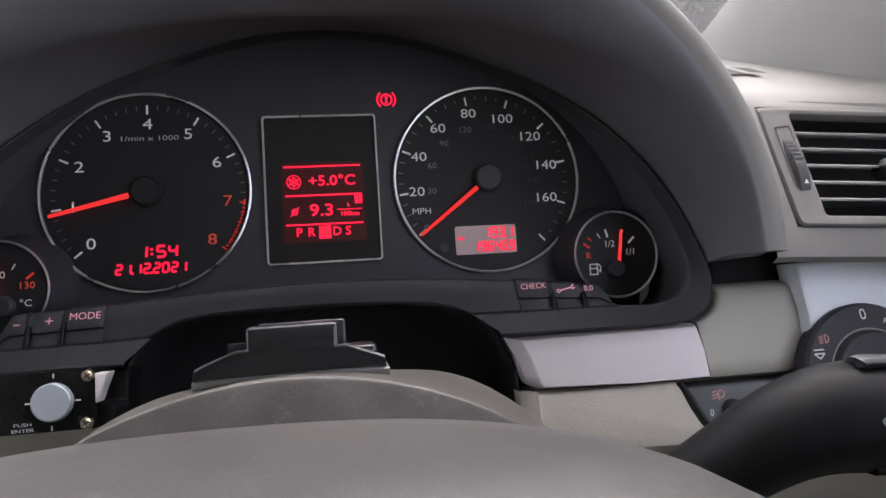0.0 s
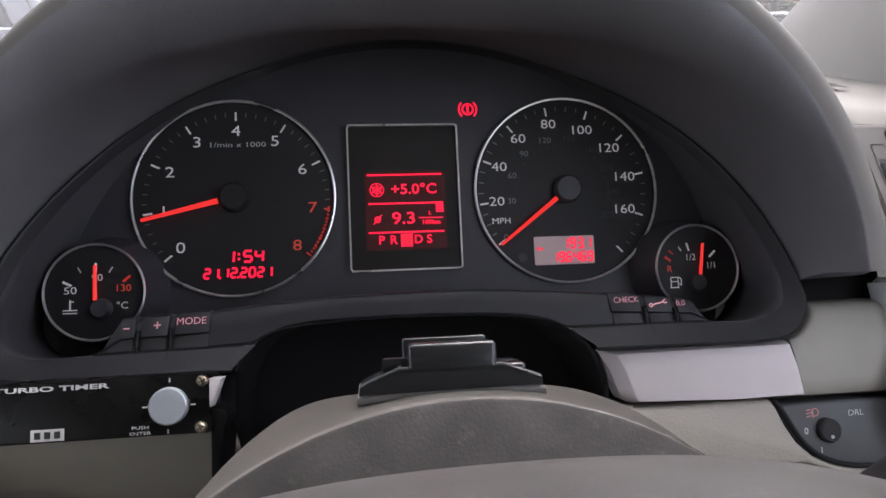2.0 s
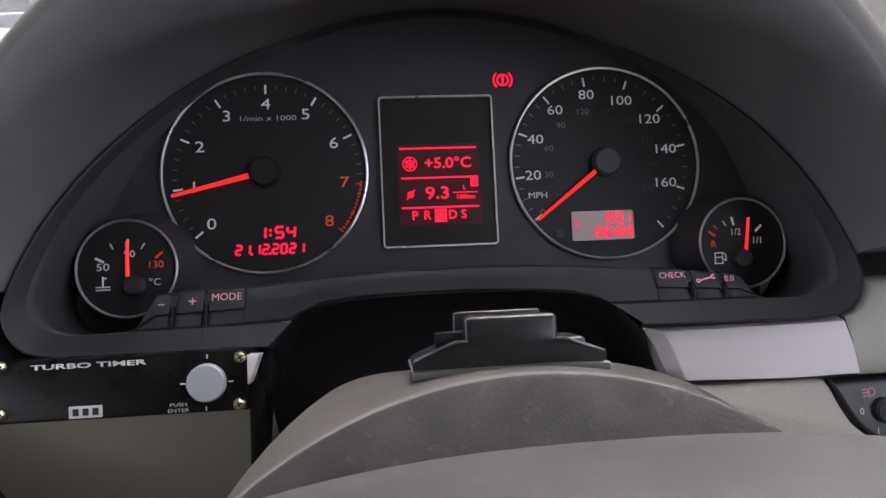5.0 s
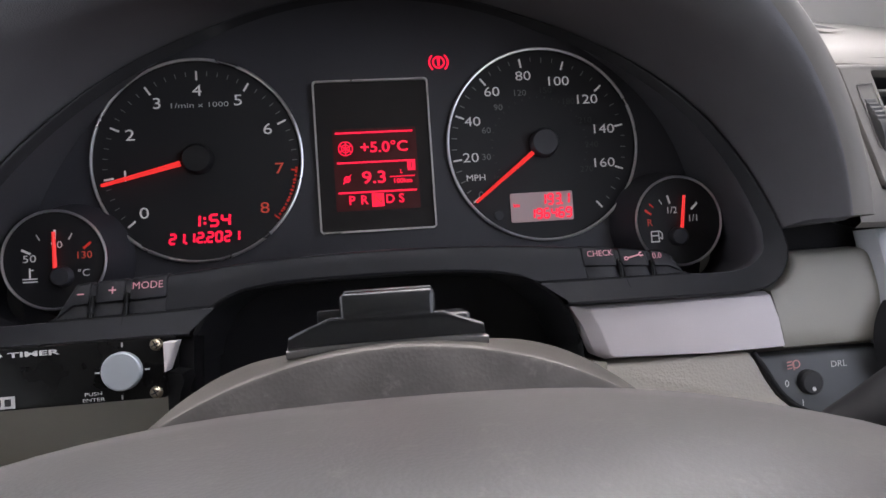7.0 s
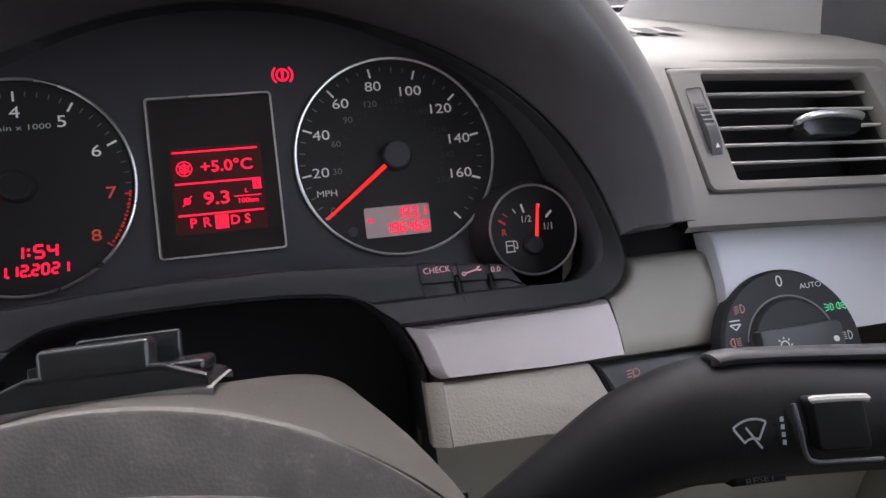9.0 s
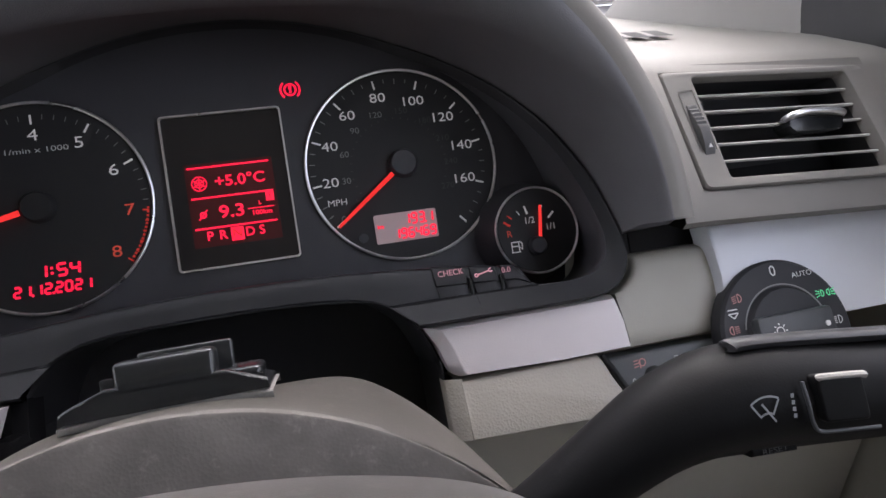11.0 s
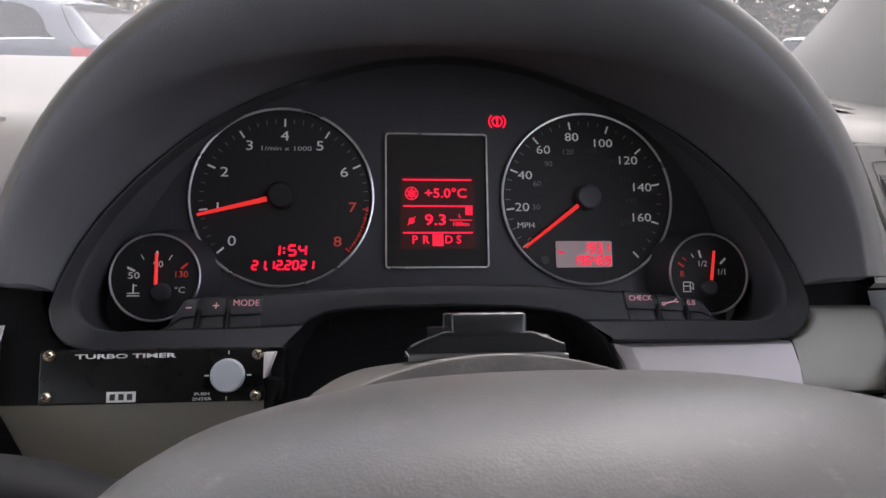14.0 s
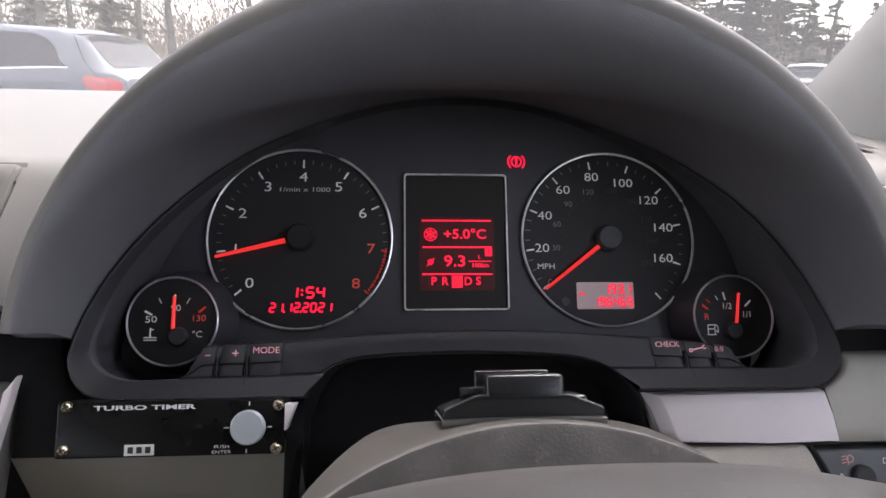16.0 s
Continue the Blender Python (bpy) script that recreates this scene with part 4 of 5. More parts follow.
def hood_side(line):
    """The line's points moved sideways to lie against the hood's outer shell."""
    return [Vector((CX + 0.0025 + 0.1690 * math.sqrt(max(0.42, 1 - (max(0.0, p.z - 0.012) / 0.1535) ** 2)), p.y, p.z)) for p in line]


part("dash_top_right", dash_skin([(0.150, hood_side(dash_top(0.150, 0.0, 0.0)))] + [(x, dash_top(x, 0.025 * smoothstep((x - 0.275) / 0.06) ** 2, 0.0)) for x in xs], 0.1710, 0.2705), "beige", dashboard, "beige soft upper dash")
xs = [-0.172, -0.18, -0.187, -0.1935, -0.23, -0.26, -0.30, -0.32, -0.40, -0.55, -0.75, -1.0]
part("dash_top_left", dash_skin([(x, dash_top(x, 0.0, -0.1, 0.0125)) for x in xs], -0.30, -0.1935), "beige", dashboard, "beige soft upper dash")
part("dash_top_middle", loft([[inv @ Vector((-0.18 + 0.34 * k / 20, y, z - 0.004)) for k in range(21)] for y, z in ((0.36, 0.938), (0.45, 0.9405), (0.62, 0.941), (0.82, 0.936))], closed=False), "beige", dashboard)


def round_quad(q, r, n=5):
    """A quad's outline with its corners rounded."""
    out = []
    for i in range(4):
        a, b, c = Vector(q[i - 1]), Vector(q[i]), Vector(q[(i + 1) % 4])
        p0, p1 = b + (a - b).normalized() * r, b + (c - b).normalized() * r
        for k in range(n + 1):
            t = k / n
            out.append(tuple(p0 * (1 - t) ** 2 + b * 2 * t * (1 - t) + p1 * t * t))
    return out


def grow_quad(q, d):
    """A quad's corners pushed outwards by d each way."""
    mx, mz = sum(p[0] for p in q) / 4, sum(p[1] for p in q) / 4
    return [(p[0] + (d if p[0] > mx else -d), p[1] + (d if p[1] > mz else -d)) for p in q]


def air_vent(name, outer, inner, y0, lean, label, flange=0.004):
    """A dash vent: frame, dark box, slats, thumbwheel and slider. outer, inner: corners tl, tr, br, bl."""
    v = thing(name, label, "air vent", (outer[0][0], y0, outer[3][1]), "dash vents")

    def at(p, d):
        return (p[0], y0 + lean * p[1] + d, p[1])
    rings = ((grow_quad(outer, flange), 0.0022, 0.001), (grow_quad(outer, -0.0004), 0.0022, 0.003), (grow_quad(outer, -0.0004), 0.0004, 0.003), (grow_quad(outer, -0.0012), -0.0008, 0.003),
             (grow_quad(inner, 0.0014), -0.0010, 0.0026), (grow_quad(inner, 0.0004), -0.0004, 0.0020), (inner, 0.0010, 0.0016), (grow_quad(inner, -0.0006), 0.0060, 0.0014))
    part("vent_frame", loft([[at(p, d) for p in round_quad(q, r)] for q, d, r in rings]), "beige", v, "beige plastic frame")
    bx = loft([[at(p, d) for p in round_quad(inner, 0.0016)] for d in (0.0055, 0.029)])
    bx.faces.new([bx.verts.new(at(p, 0.029)) for p in inner])
    part("vent_box", bx, "vent_grey", v)
    tl, tr, br, bl = inner
    for k in range(5):
        t = (k + 1) / 6
        a = (tl[0] + (bl[0] - tl[0]) * t, tl[1] + (bl[1] - tl[1]) * t)
        b = (tr[0] + (br[0] - tr[0]) * t, tr[1] + (br[1] - tr[1]) * t)
        sb = bmesh.new()
        loft([[at((p[0], p[1] + dz), d) for d, dz in ((0.0036, 0.0006), (0.0031, 0.0004), (0.0029, 0.0), (0.0032, -0.0004), (0.0038, -0.0007), (0.016, 0.0016), (0.016, 0.0024))] for p in (a, b)], True, True, sb)
        part("vent_slat", sb, "slat", v)
    return v, at


rv, rat = air_vent("air_vent", [(0.1707, 0.0733), (0.2705, 0.0679), (0.2725, 0.0143), (0.1717, 0.0198)],
                   [(0.1852, 0.0690), (0.2600, 0.0646), (0.2615, 0.0195), (0.1850, 0.0239)], 0.2135, 0.33, "beige framed dash air vent with dark slats and chrome slider")
# thumbwheel, half sunk in a slot of the frame
slot = [(0.1758, 0.0630), (0.1826, 0.0632), (0.1830, 0.0358), (0.1758, 0.0360)]
well = loft([[rat(p, d) for p in round_quad(q, 0.0008)] for q, d in ((slot, -0.0014), (grow_quad(slot, -0.0003), -0.0004), (grow_quad(slot, -0.0008), 0.0040))])
well.faces.new([well.verts.new(rat(p, 0.0040)) for p in slot])
part("thumbwheel_slot", well, "slat", rv, "moulded slot of the thumbwheel")
wb = bmesh.new()
WZ, WR = 0.0455, 0.0235
WC = 0.2135 + 0.33 * WZ + 0.0198
wheel_rows = []
for x, dr in ((0.0002, 0.0012), (0.0008, 0.0), (0.0050, 0.0), (0.0056, 0.0012)):
    ring = []
    for k in range(150):
        a = 2 * math.pi * k / 150
        r = WR - dr - (0.0006 if k % 2 and 1.0 * math.pi < a < 1.14 * math.pi else 0)
        dz = r * math.sin(-a)
        ring.append((0.1766 + x, WC + r * math.cos(a) + 0.33 * dz, WZ + dz))
    wheel_rows.append(ring)
loft(wheel_rows, True, True, wb)
part("thumbwheel", wb, "wheel_grey", rv, "ribbed grey thumbwheel")
part("wheel_mark", plate([(0.1786, 0.0372), (0.1806, 0.0372), (0.1796, 0.0390)], 0.2135 + 0.33 * 0.038 - 0.0030), "white_print", rv)
SY = 0.2135 + 0.33 * 0.0470
part("slider", tube(smooth_path([(0.2200, SY + 0.001, 0.0448), (0.2215, SY - 0.0035, 0.0462), (0.2280, SY - 0.0045, 0.0470), (0.2370, SY - 0.0048, 0.0464), (0.2450, SY - 0.0040, 0.0454), (0.2475, SY - 0.0010, 0.0446)], 4), [0.0014] + [0.0019] * 19 + [0.0014], 12, flat=0.8), "ring", rv, "bright chrome top of the slider")
part("slider_body", slab([(0.2205, 0.0458), (0.2470, 0.0446), (0.2460, 0.0398), (0.2440, 0.0384), (0.2225, 0.0390), (0.2195, 0.0420)], SY - 0.0036, SY + 0.006, 0.0010), "mount", rv, "black body of the slider")

air_vent("air_vent", [(-0.300, 0.0790), (-0.1935, 0.0790), (-0.1985, 0.0220), (-0.300, 0.0220)],
                   [(-0.290, 0.0688), (-0.1990, 0.0688), (-0.2030, 0.0300), (-0.290, 0.0300)], 0.2135, 0.33, "beige framed centre dash air vent", 0.0010)

# demister slots on the dash top
grille = thing("demister_grille", "black demister grille in the beige dash top", "grille", (0.20, 0.4, 0.1))
for k in range(5):
    gb2 = bmesh.new()
    x0 = 0.158 + 0.0125 * k
    gb2.faces.new([gb2.verts.new(inv @ Vector(p)) for p in ((x0, 0.308, 0.9348), (x0 + 0.0105, 0.308, 0.9343), (x0 + 0.0165, 0.335, 0.9350), (x0 + 0.006, 0.335, 0.9355))])
    part("grille_slot", gb2, "deep", grille)


# ---------------------------------------------------------------- light switch
LS = (0.2000, -0.0412)
switch = thing("light_switch", "round dark grey headlight switch with lit symbols", "switch", (LS[0], 0.235, LS[1]))
LY = 0.2330 + LEAN * LS[1]
sw = bmesh.new()
disc_y(0, 0, -0.0035, 0.004, 0.0297, n=64, bm=sw, bevel=0.0012)
tilt = Matrix.Translation((LS[0], LY, LS[1])) @ Matrix.Rotation(-math.atan(LEAN), 4, "X")
sw.transform(tilt)
body = part("switch_body", sw, "bezel", switch)
kn = disc_y(0, 0, -0.0058, -0.003, 0.0182, 0.0188, 48, bevel=0.0010)
kn.transform(tilt)
part("rotary_knob", kn, "bezel", switch)
kb = box(-0.0175, 0.0172, -0.0098, -0.004, -0.0070, 0.0076, 0.0018)
kb.transform(tilt)
grip = part("knob_grip", kb, "switch", switch)
dt = disc_y(0.0128, 0.0006, -0.0102, -0.009, 0.0011, n=16)
dt.transform(tilt)
part("pointer_dot", dt, "white_print", grip)
hoop = bmesh.new()
arc_band(0, 0, 0.0190, 0.0006, 12, 168, -0.0037, hoop, 24)
hoop.transform(tilt)
part("knob_outline", hoop, "grey_print", switch)


def symbol(bm, material, name, parent=None):
    bm.transform(tilt)
    return part(name, bm, material, parent or switch)


symbol(words("0", 0, 0.0248, -0.0038, 0.0045), "white_print", "figure")
symbol(words("AUTO", 0.0130, 0.0218, -0.0038, 0.0022, wide=1.15), "white_print", "lettering")
side = bmesh.new()
for s in (-1, 1):
    arc_band(0.0212 + s * 0.0020, 0.0125, 0.0011, 0.0004, 90 if s > 0 else -90, 270 if s > 0 else 90, -0.0038, side, 8)
    bar(0.0212 + s * 0.0020, 0.0111, 0.0212 + s * 0.0020, 0.0139, 0.0004, -0.0038, side)
    for dz in (-0.0014, 0, 0.0014):
        bar(0.0212 + s * 0.0026, 0.0125 + dz * 0.5, 0.0212 + s * 0.0046, 0.0125 + dz, 0.0004, -0.0038, side)
symbol(side, "green_print", "side_light_symbol")


def beam(cx, cz, s, slant):
    b = bmesh.new()
    arc_band(cx + s * 0.0005, cz, 0.0014, 0.0004, -90 if s > 0 else 90, 90 if s > 0 else 270, -0.0038, b, 10)
    bar(cx + s * 0.0005, cz - 0.0016, cx + s * 0.0005, cz + 0.0016, 0.0004, -0.0038, b)
    for dz in (-0.0012, -0.0004, 0.0004, 0.0012):
        bar(cx - s * 0.0023, cz + dz - slant, cx - s * 0.0003, cz + dz, 0.0003, -0.0038, b)
    return b


symbol(beam(0.0232, 0.0010, 1, 0.0), "white_print", "headlight_symbol")
symbol(beam(-0.0194, 0.0166, 1, 0.0006), "dull_red_print", "fog_light_symbol")
symbol(beam(-0.0240, 0.0046, -1, 0.0), "dull_red_print", "rear_fog_symbol")
tri = bmesh.new()
bar(-0.0288, 0.0055, -0.0244, 0.0055, 0.0005, -0.0038, tri)
bar(-0.0288, 0.0040, -0.0266, 0.0020, 0.0005, -0.0038, tri)
bar(-0.0244, 0.0040, -0.0266, 0.0020, 0.0005, -0.0038, tri)
bar(-0.0288, 0.0040, -0.0244, 0.0040, 0.0005, -0.0038, tri)
tri.transform(Matrix.Translation((0.0040, 0, 0.0070)))
symbol(tri, "white_print", "arrow_symbol")
bulb = bmesh.new()
arc_band(-0.0090, 0.0010, 0.0014, 0.0005, 0, 360, -0.0101, bulb, 12)
for k in range(8):
    a = math.pi * k / 4
    bar(-0.0090 + 0.0023 * math.cos(a), 0.0010 + 0.0023 * math.sin(a), -0.0090 + 0.0032 * math.cos(a), 0.0010 + 0.0032 * math.sin(a), 0.0005, -0.0101, bulb)
symbol(bulb, "white_print", "bulb_symbol", grip)

# small rotary knob on the lower switch panel
dimmer = thing("dimmer_knob", "small dark rotary knob with white marks", "knob", (0.1445, 0.228, -0.050))
DY = 0.2415 - LEAN * 0.052
part("knob", disc_y(0.1445, -0.0500, DY - 0.0024, DY + 0.003, 0.0046, 0.0048, 32, bevel=0.0008), "black", dimmer)
part("pointer_dot", disc_y(0.1445, -0.0522, DY - 0.0027, DY - 0.001, 0.0007, n=14), "white_print", dimmer)
part("figure", words("0", 0.1342, -0.0495, DY - 0.0020, 0.0026), "white_print", dimmer)
part("figure", words("I", 0.1392, -0.0568, DY - 0.0030, 0.0024), "white_print", dimmer)
part("lettering", words("DRL", 0.1565, -0.0440, DY - 0.0008, 0.0024, wide=1.1), "white_print", dimmer)
pk = bmesh.new()
for k in range(3):
    bar(0.1405, -0.0455 + 0.0012 * k, 0.1425, -0.0452 + 0.0012 * k, 0.0005, DY - 0.0010, pk)
arc_band(0.1443, -0.0440, 0.0012, 0.0005, 0, 360, DY - 0.0008, pk, 10)
bar(0.1432, -0.0462, 0.1432, -0.0428, 0.0005, DY - 0.0010, pk)
pk.transform(Matrix.Translation((-0.0050, 0, 0.0012)))
part("lamp_symbol", pk, "dull_red_print", dimmer)


# ---------------------------------------------------------------- turbo timer
timer = thing("turbo_timer", "black turbo timer box with grey push knob stuck under the cluster", "turbo timer", (-0.124, 0.2215, -0.035))
part("timer_case", slab(rounded(-0.1638, -0.0842, -0.0332, -0.0138, 0.0012), 0.2212, 0.2360, 0.0006), "gloss", timer, "gloss black front plate")
for x, z in ((-0.1605, -0.0154), (-0.1608, -0.0302), (-0.0868, -0.0160), (-0.0874, -0.0312)):
    s = part("screw", disc_y(x, z, 0.2199, 0.2215, 0.0019, 0.0021, 24, bevel=0.0007), "brass", timer, "brassy cross-head screw")
    cr = bar(x - 0.0012, z - 0.0006, x + 0.0012, z + 0.0006, 0.0004, 0.21985)
    bar(x + 0.0006, z - 0.0012, x - 0.0006, z + 0.0012, 0.0004, 0.21983, cr)
    part("screw_slot", cr, "black", s)
k = part("push_knob", disc_y(-0.0974, -0.0236, 0.2190, 0.2215, 0.0061, 0.0062, 48, bevel=0.0005), "knob", timer, "pale grey push knob")
part("timer_lettering", words("TURBO TIMER", -0.1338, -0.0160, 0.2209, 0.0016, wide=2.5, bold=0.00006), "white_print", timer)
plate_bm = plate([(-0.1400, -0.0325), (-0.1298, -0.0325), (-0.1298, -0.0287), (-0.1400, -0.0287)], 0.2209)
lg = part("logo_plate", plate_bm, "white_print", timer)
for x in (-0.1388, -0.1358, -0.1328):
    part("logo_bar", plate([(x, -0.0317), (x + 0.0019, -0.0317), (x + 0.0019, -0.0295), (x, -0.0295)], 0.2207), "black", lg)
part("push_lettering", words("PUSH", -0.1065, -0.0302, 0.2209, 0.0011, wide=1.5), "white_print", timer)
part("enter_lettering", words("ENTER", -0.1065, -0.0320, 0.2209, 0.0011, wide=1.5), "white_print", timer)
for q in ((-0.1058, -0.0236, -0.1042, -0.0236), (-0.0906, -0.0236, -0.0890, -0.0236), (-0.0972, -0.0146, -0.0972, -0.0160), (-0.0978, -0.0312, -0.0978, -0.0326)):
    part("knob_mark", bar(*q, 0.0005, 0.2209), "white_print", timer)


# ---------------------------------------------------------------- steering column, stalks and wheel
column = thing("steering_column", "beige steering column cover with a grey collar", "steering column", (CX, 0.16, -0.08))


def cover_ring(y, blend, half=0.058):
    """The cover's section: an arch at the collar (blend 0) that flattens and sinks towards the dash (blend 1)."""
    pts = [(CX - half - 0.002, y, -0.13)]
    sink = 0.0155 * max(0.0, (y - 0.148) / 0.118) ** 1.15
    for i in range(49):
        x = half * (i / 24 - 1)
        arched = -0.0126 - (0.0845 - math.sqrt(0.0845 ** 2 - x * x))
        flat = -0.0146 - 0.0235 * abs(x / half) ** 6
        pts.append((CX + x, y, arched * (1 - blend) + flat * blend - sink))
    return pts + [(CX + half + 0.002, y, -0.13)]


part("upper_cover", loft([cover_ring(0.1210 + 0.1490 * k / 24, smoothstep(k / 10), 0.0655 - 0.0095 * smoothstep(k / 10)) for k in range(25)], closed=False), "cover", column, "greyish beige moulded upper cover, darkened for shade")


def arch(x_half, apex, r, low, n=28):
    """Outline with an arched top of radius r, straight sides at x_half."""
    pts = []
    for i in range(n + 1):
        x = -x_half + 2 * x_half * i / n
        pts.append((CX - 0.001 + x, apex - (r - math.sqrt(r * r - x * x))))
    return [(CX - 0.002 - x_half, low)] + pts + [(CX - 0.002 + x_half, low)]


part("collar", slab(arch(0.068, -0.0120, 0.0845, -0.13), 0.1205, 0.1232, 0.0008), "cover_face", column, "dusty grey collar face")

# phone mount stuck on the column cover
mount = thing("phone_mount", "black adhesive phone mount base on a clear pad on the column", "phone mount", (CX, 0.14, -0.012))


MX = CX - 0.0015
pb = bmesh.new()
rows = []
for y, z in ((0.1380, -0.0138), (0.1377, -0.0134), (0.1377, -0.0124), (0.1380, -0.0121), (0.1620, -0.0121), (0.1625, -0.0138)):
    rows.append([(MX + 0.0205 * (k / 10 - 1), y, z - 0.0010 * (k / 10 - 1) ** 2) for k in range(21)])
loft(rows, False, False, pb)
part("adhesive_pad", pb, "pad", mount, "clear whitish adhesive pad")
wing = bmesh.new()
prof = [(-0.0202, -0.0122), (-0.0200, -0.0106), (-0.0185, -0.0098), (-0.0115, -0.0072), (0.0115, -0.0074), (0.0180, -0.0098), (0.0196, -0.0104), (0.0198, -0.0120)]
loft([[(MX + x, y, z - d) for x, z in prof] for y, d in ((0.1381, 0.0), (0.1376, 0.0006), (0.1376, 0.0012))], False, False, wing)
loft([[(MX + x, y, z - d) for x, z in prof] for y, d in ((0.1381, 0.0), (0.1393, 0.0), (0.1395, 0.0016), (0.1610, 0.0016))], False, False, wing)
wing.faces.new([wing.verts.new((MX + x, 0.1376, z - 0.0005)) for x, z in prof])
part("base_wing", wing, "mount", mount)
part("clip_block", box(MX - 0.0096, MX + 0.0100, 0.1377, 0.1440, -0.0112, -0.0024, 0.0013, seg=4), "mount", mount)
part("clip_tongue", box(MX - 0.0098, MX + 0.0112, 0.1575, 0.1600, -0.0110, -0.0022, 0.0007, seg=3), "mount", mount)
part("clip_rib", box(MX - 0.0150, MX - 0.0085, 0.1470, 0.1500, -0.0100, -0.0060, 0.0005), "mount", mount)
part("clip_post", box(MX + 0.0103, MX + 0.0182, 0.1450, 0.1580, -0.0112, -0.0082, 0.0012, seg=3), "mount", mount)


def stalk(name, label, path, radii, flat):
    s = thing(name, label, "stalk", path[0])
    pts = smooth_path(path, 6)
    rr = [v.x for v in smooth_path([(r, 0, 0) for r in radii], 6)]
    part("lever", tube(pts, rr, 24, flat=flat), "stalk", s)
    return s


ws = stalk("wiper_stalk", "matt black wiper stalk with white symbols", [(0.036, 0.126, -0.057), (0.0525, 0.113, -0.0415), (0.0652, 0.107, -0.0318), (0.0765, 0.1045, -0.0263), (0.090, 0.1035, -0.0250), (0.118, 0.1015, -0.0280), (0.155, 0.099, -0.0320)],
           [0.0080, 0.0072, 0.0075, 0.0088, 0.0100, 0.0093, 0.009], 0.98)
part("top_cap", tube(smooth_path([(0.0868, 0.1010, -0.0164), (0.0900, 0.1008, -0.0153), (0.118, 0.0990, -0.0182), (0.155, 0.0968, -0.0226)], 5), [0.0008] + [0.0026] * 15, 14, flat=0.5), "bezel", ws, "dark grey ridge along the top")
# Recess edge; its paler grey carries the light it catches.
part("rocker_frame", tube(smooth_path([(0.0935, 0.0926, -0.0216), (0.0937, 0.0921, -0.0254), (0.0942, 0.0923, -0.0288), (0.0956, 0.0924, -0.0302), (0.1000, 0.0920, -0.0307), (0.1060, 0.0915, -0.0313)], 5), 0.00034, 8), "switch", ws, "raised pale edge round the rocker")
rocker = part("rocker", slab(round_quad([(0.0956, -0.0210), (0.1046, -0.0220), (0.1052, -0.0300), (0.0962, -0.0289)], 0.0012), 0.0918, 0.098, 0.0006, seg=3), "stalk", ws, "black rocker button")
# Pale strip stands in for the highlight along the rocker's top.
part("rocker_glint", tube(smooth_path([(0.0958, 0.0918, -0.0214), (0.0966, 0.0914, -0.0212), (0.1034, 0.0910, -0.0219), (0.1044, 0.0914, -0.0224)], 4), 0.00055, 8), "slat", rocker, "pale strip for the light on its top edge")
WY = 0.0932
wip = bmesh.new()
arc_band(0.0846, -0.0292, 0.0056, 0.0004, 60, 125, WY, wip, 8)
arc_band(0.0846, -0.0292, 0.0024, 0.0004, 60, 125, WY, wip, 6)
bar(0.0814, -0.0246, 0.0832, -0.0272, 0.0004, WY, wip)
bar(0.0875, -0.0243, 0.0858, -0.0271, 0.0004, WY, wip)
bar(0.0862, -0.0285, 0.0836, -0.0246, 0.0004, WY - 0.0001, wip)
wip.transform(Matrix.Translation((0.0866, 0, -0.0256)) @ Matrix.Scale(0.85, 4) @ Matrix.Translation((-0.0845, 0, 0.0266)) @ Matrix.Translation((0, 0.15 * WY / 0.85, 0)))
part("wiper_symbol", wip, "stalk_print", ws)
rb = bmesh.new()
for q in range(4):
    bar(0.0910, -0.0234 - 0.0011 * q, 0.0916, -0.0235 - 0.0011 * q, 0.0007, WY - 0.0006, rb)
part("interval_mark", rb, "stalk_print", ws)
part("reset_tab", slab([(0.0855, -0.0322), (0.0950, -0.0327), (0.0950, -0.0346), (0.0860, -0.0340)], 0.0978, 0.1050, 0.0006), "stalk", ws)
part("reset_lettering", words("RESET", 0.0902, -0.0334, 0.0975, 0.0010, wide=1.4), "dim_print", ws)

is_ = stalk("indicator_stalk", "matt black indicator stalk", [(-0.062, 0.128, -0.058), (-0.078, 0.122, -0.050), (-0.094, 0.118, -0.0450), (-0.110, 0.116, -0.0402), (-0.128, 0.115, -0.0380), (-0.165, 0.113, -0.0385)],
            [0.0085, 0.0080, 0.0085, 0.0095, 0.0095, 0.0090], 0.95)
part("boot", tube([(-0.058, 0.130, -0.060), (-0.070, 0.1255, -0.0545)], [0.0105, 0.0098], 20), "black", is_, "ribbed black boot at the stalk's root")
stalk("cruise_stalk", "slim matt black cruise control stalk", [(-0.060, 0.108, -0.062), (-0.080, 0.100, -0.0535), (-0.098, 0.095, -0.0470), (-0.112, 0.093, -0.0445), (-0.140, 0.092, -0.0450)],
           [0.0075, 0.0078, 0.0082, 0.0085, 0.0085], 0.95)

steering = thing("steering_wheel", "leather steering wheel with grey airbag pad and chrome trim", "steering wheel", (CX, 0.05, -0.11))


def hub_outline(grow, drop):
    """Outline of the airbag pad: arched top, rounded shoulders, near-upright sides."""
    pts = []
    for x, z in ((-0.058, -0.120), (-0.0615, -0.080), (-0.0625, -0.050), (-0.0622, -0.0335), (-0.0588, -0.0237), (-0.0500, -0.0168), (-0.0365, -0.0125), (-0.020, -0.0100), (0.0, -0.0093),
                 (0.020, -0.0100), (0.0365, -0.0125), (0.0500, -0.0168), (0.0588, -0.0237), (0.0622, -0.0335), (0.0625, -0.050), (0.0615, -0.080), (0.058, -0.120)):
        pts.append((CX - 0.003 + x * grow, z - 0.0019 - drop))
    return pts


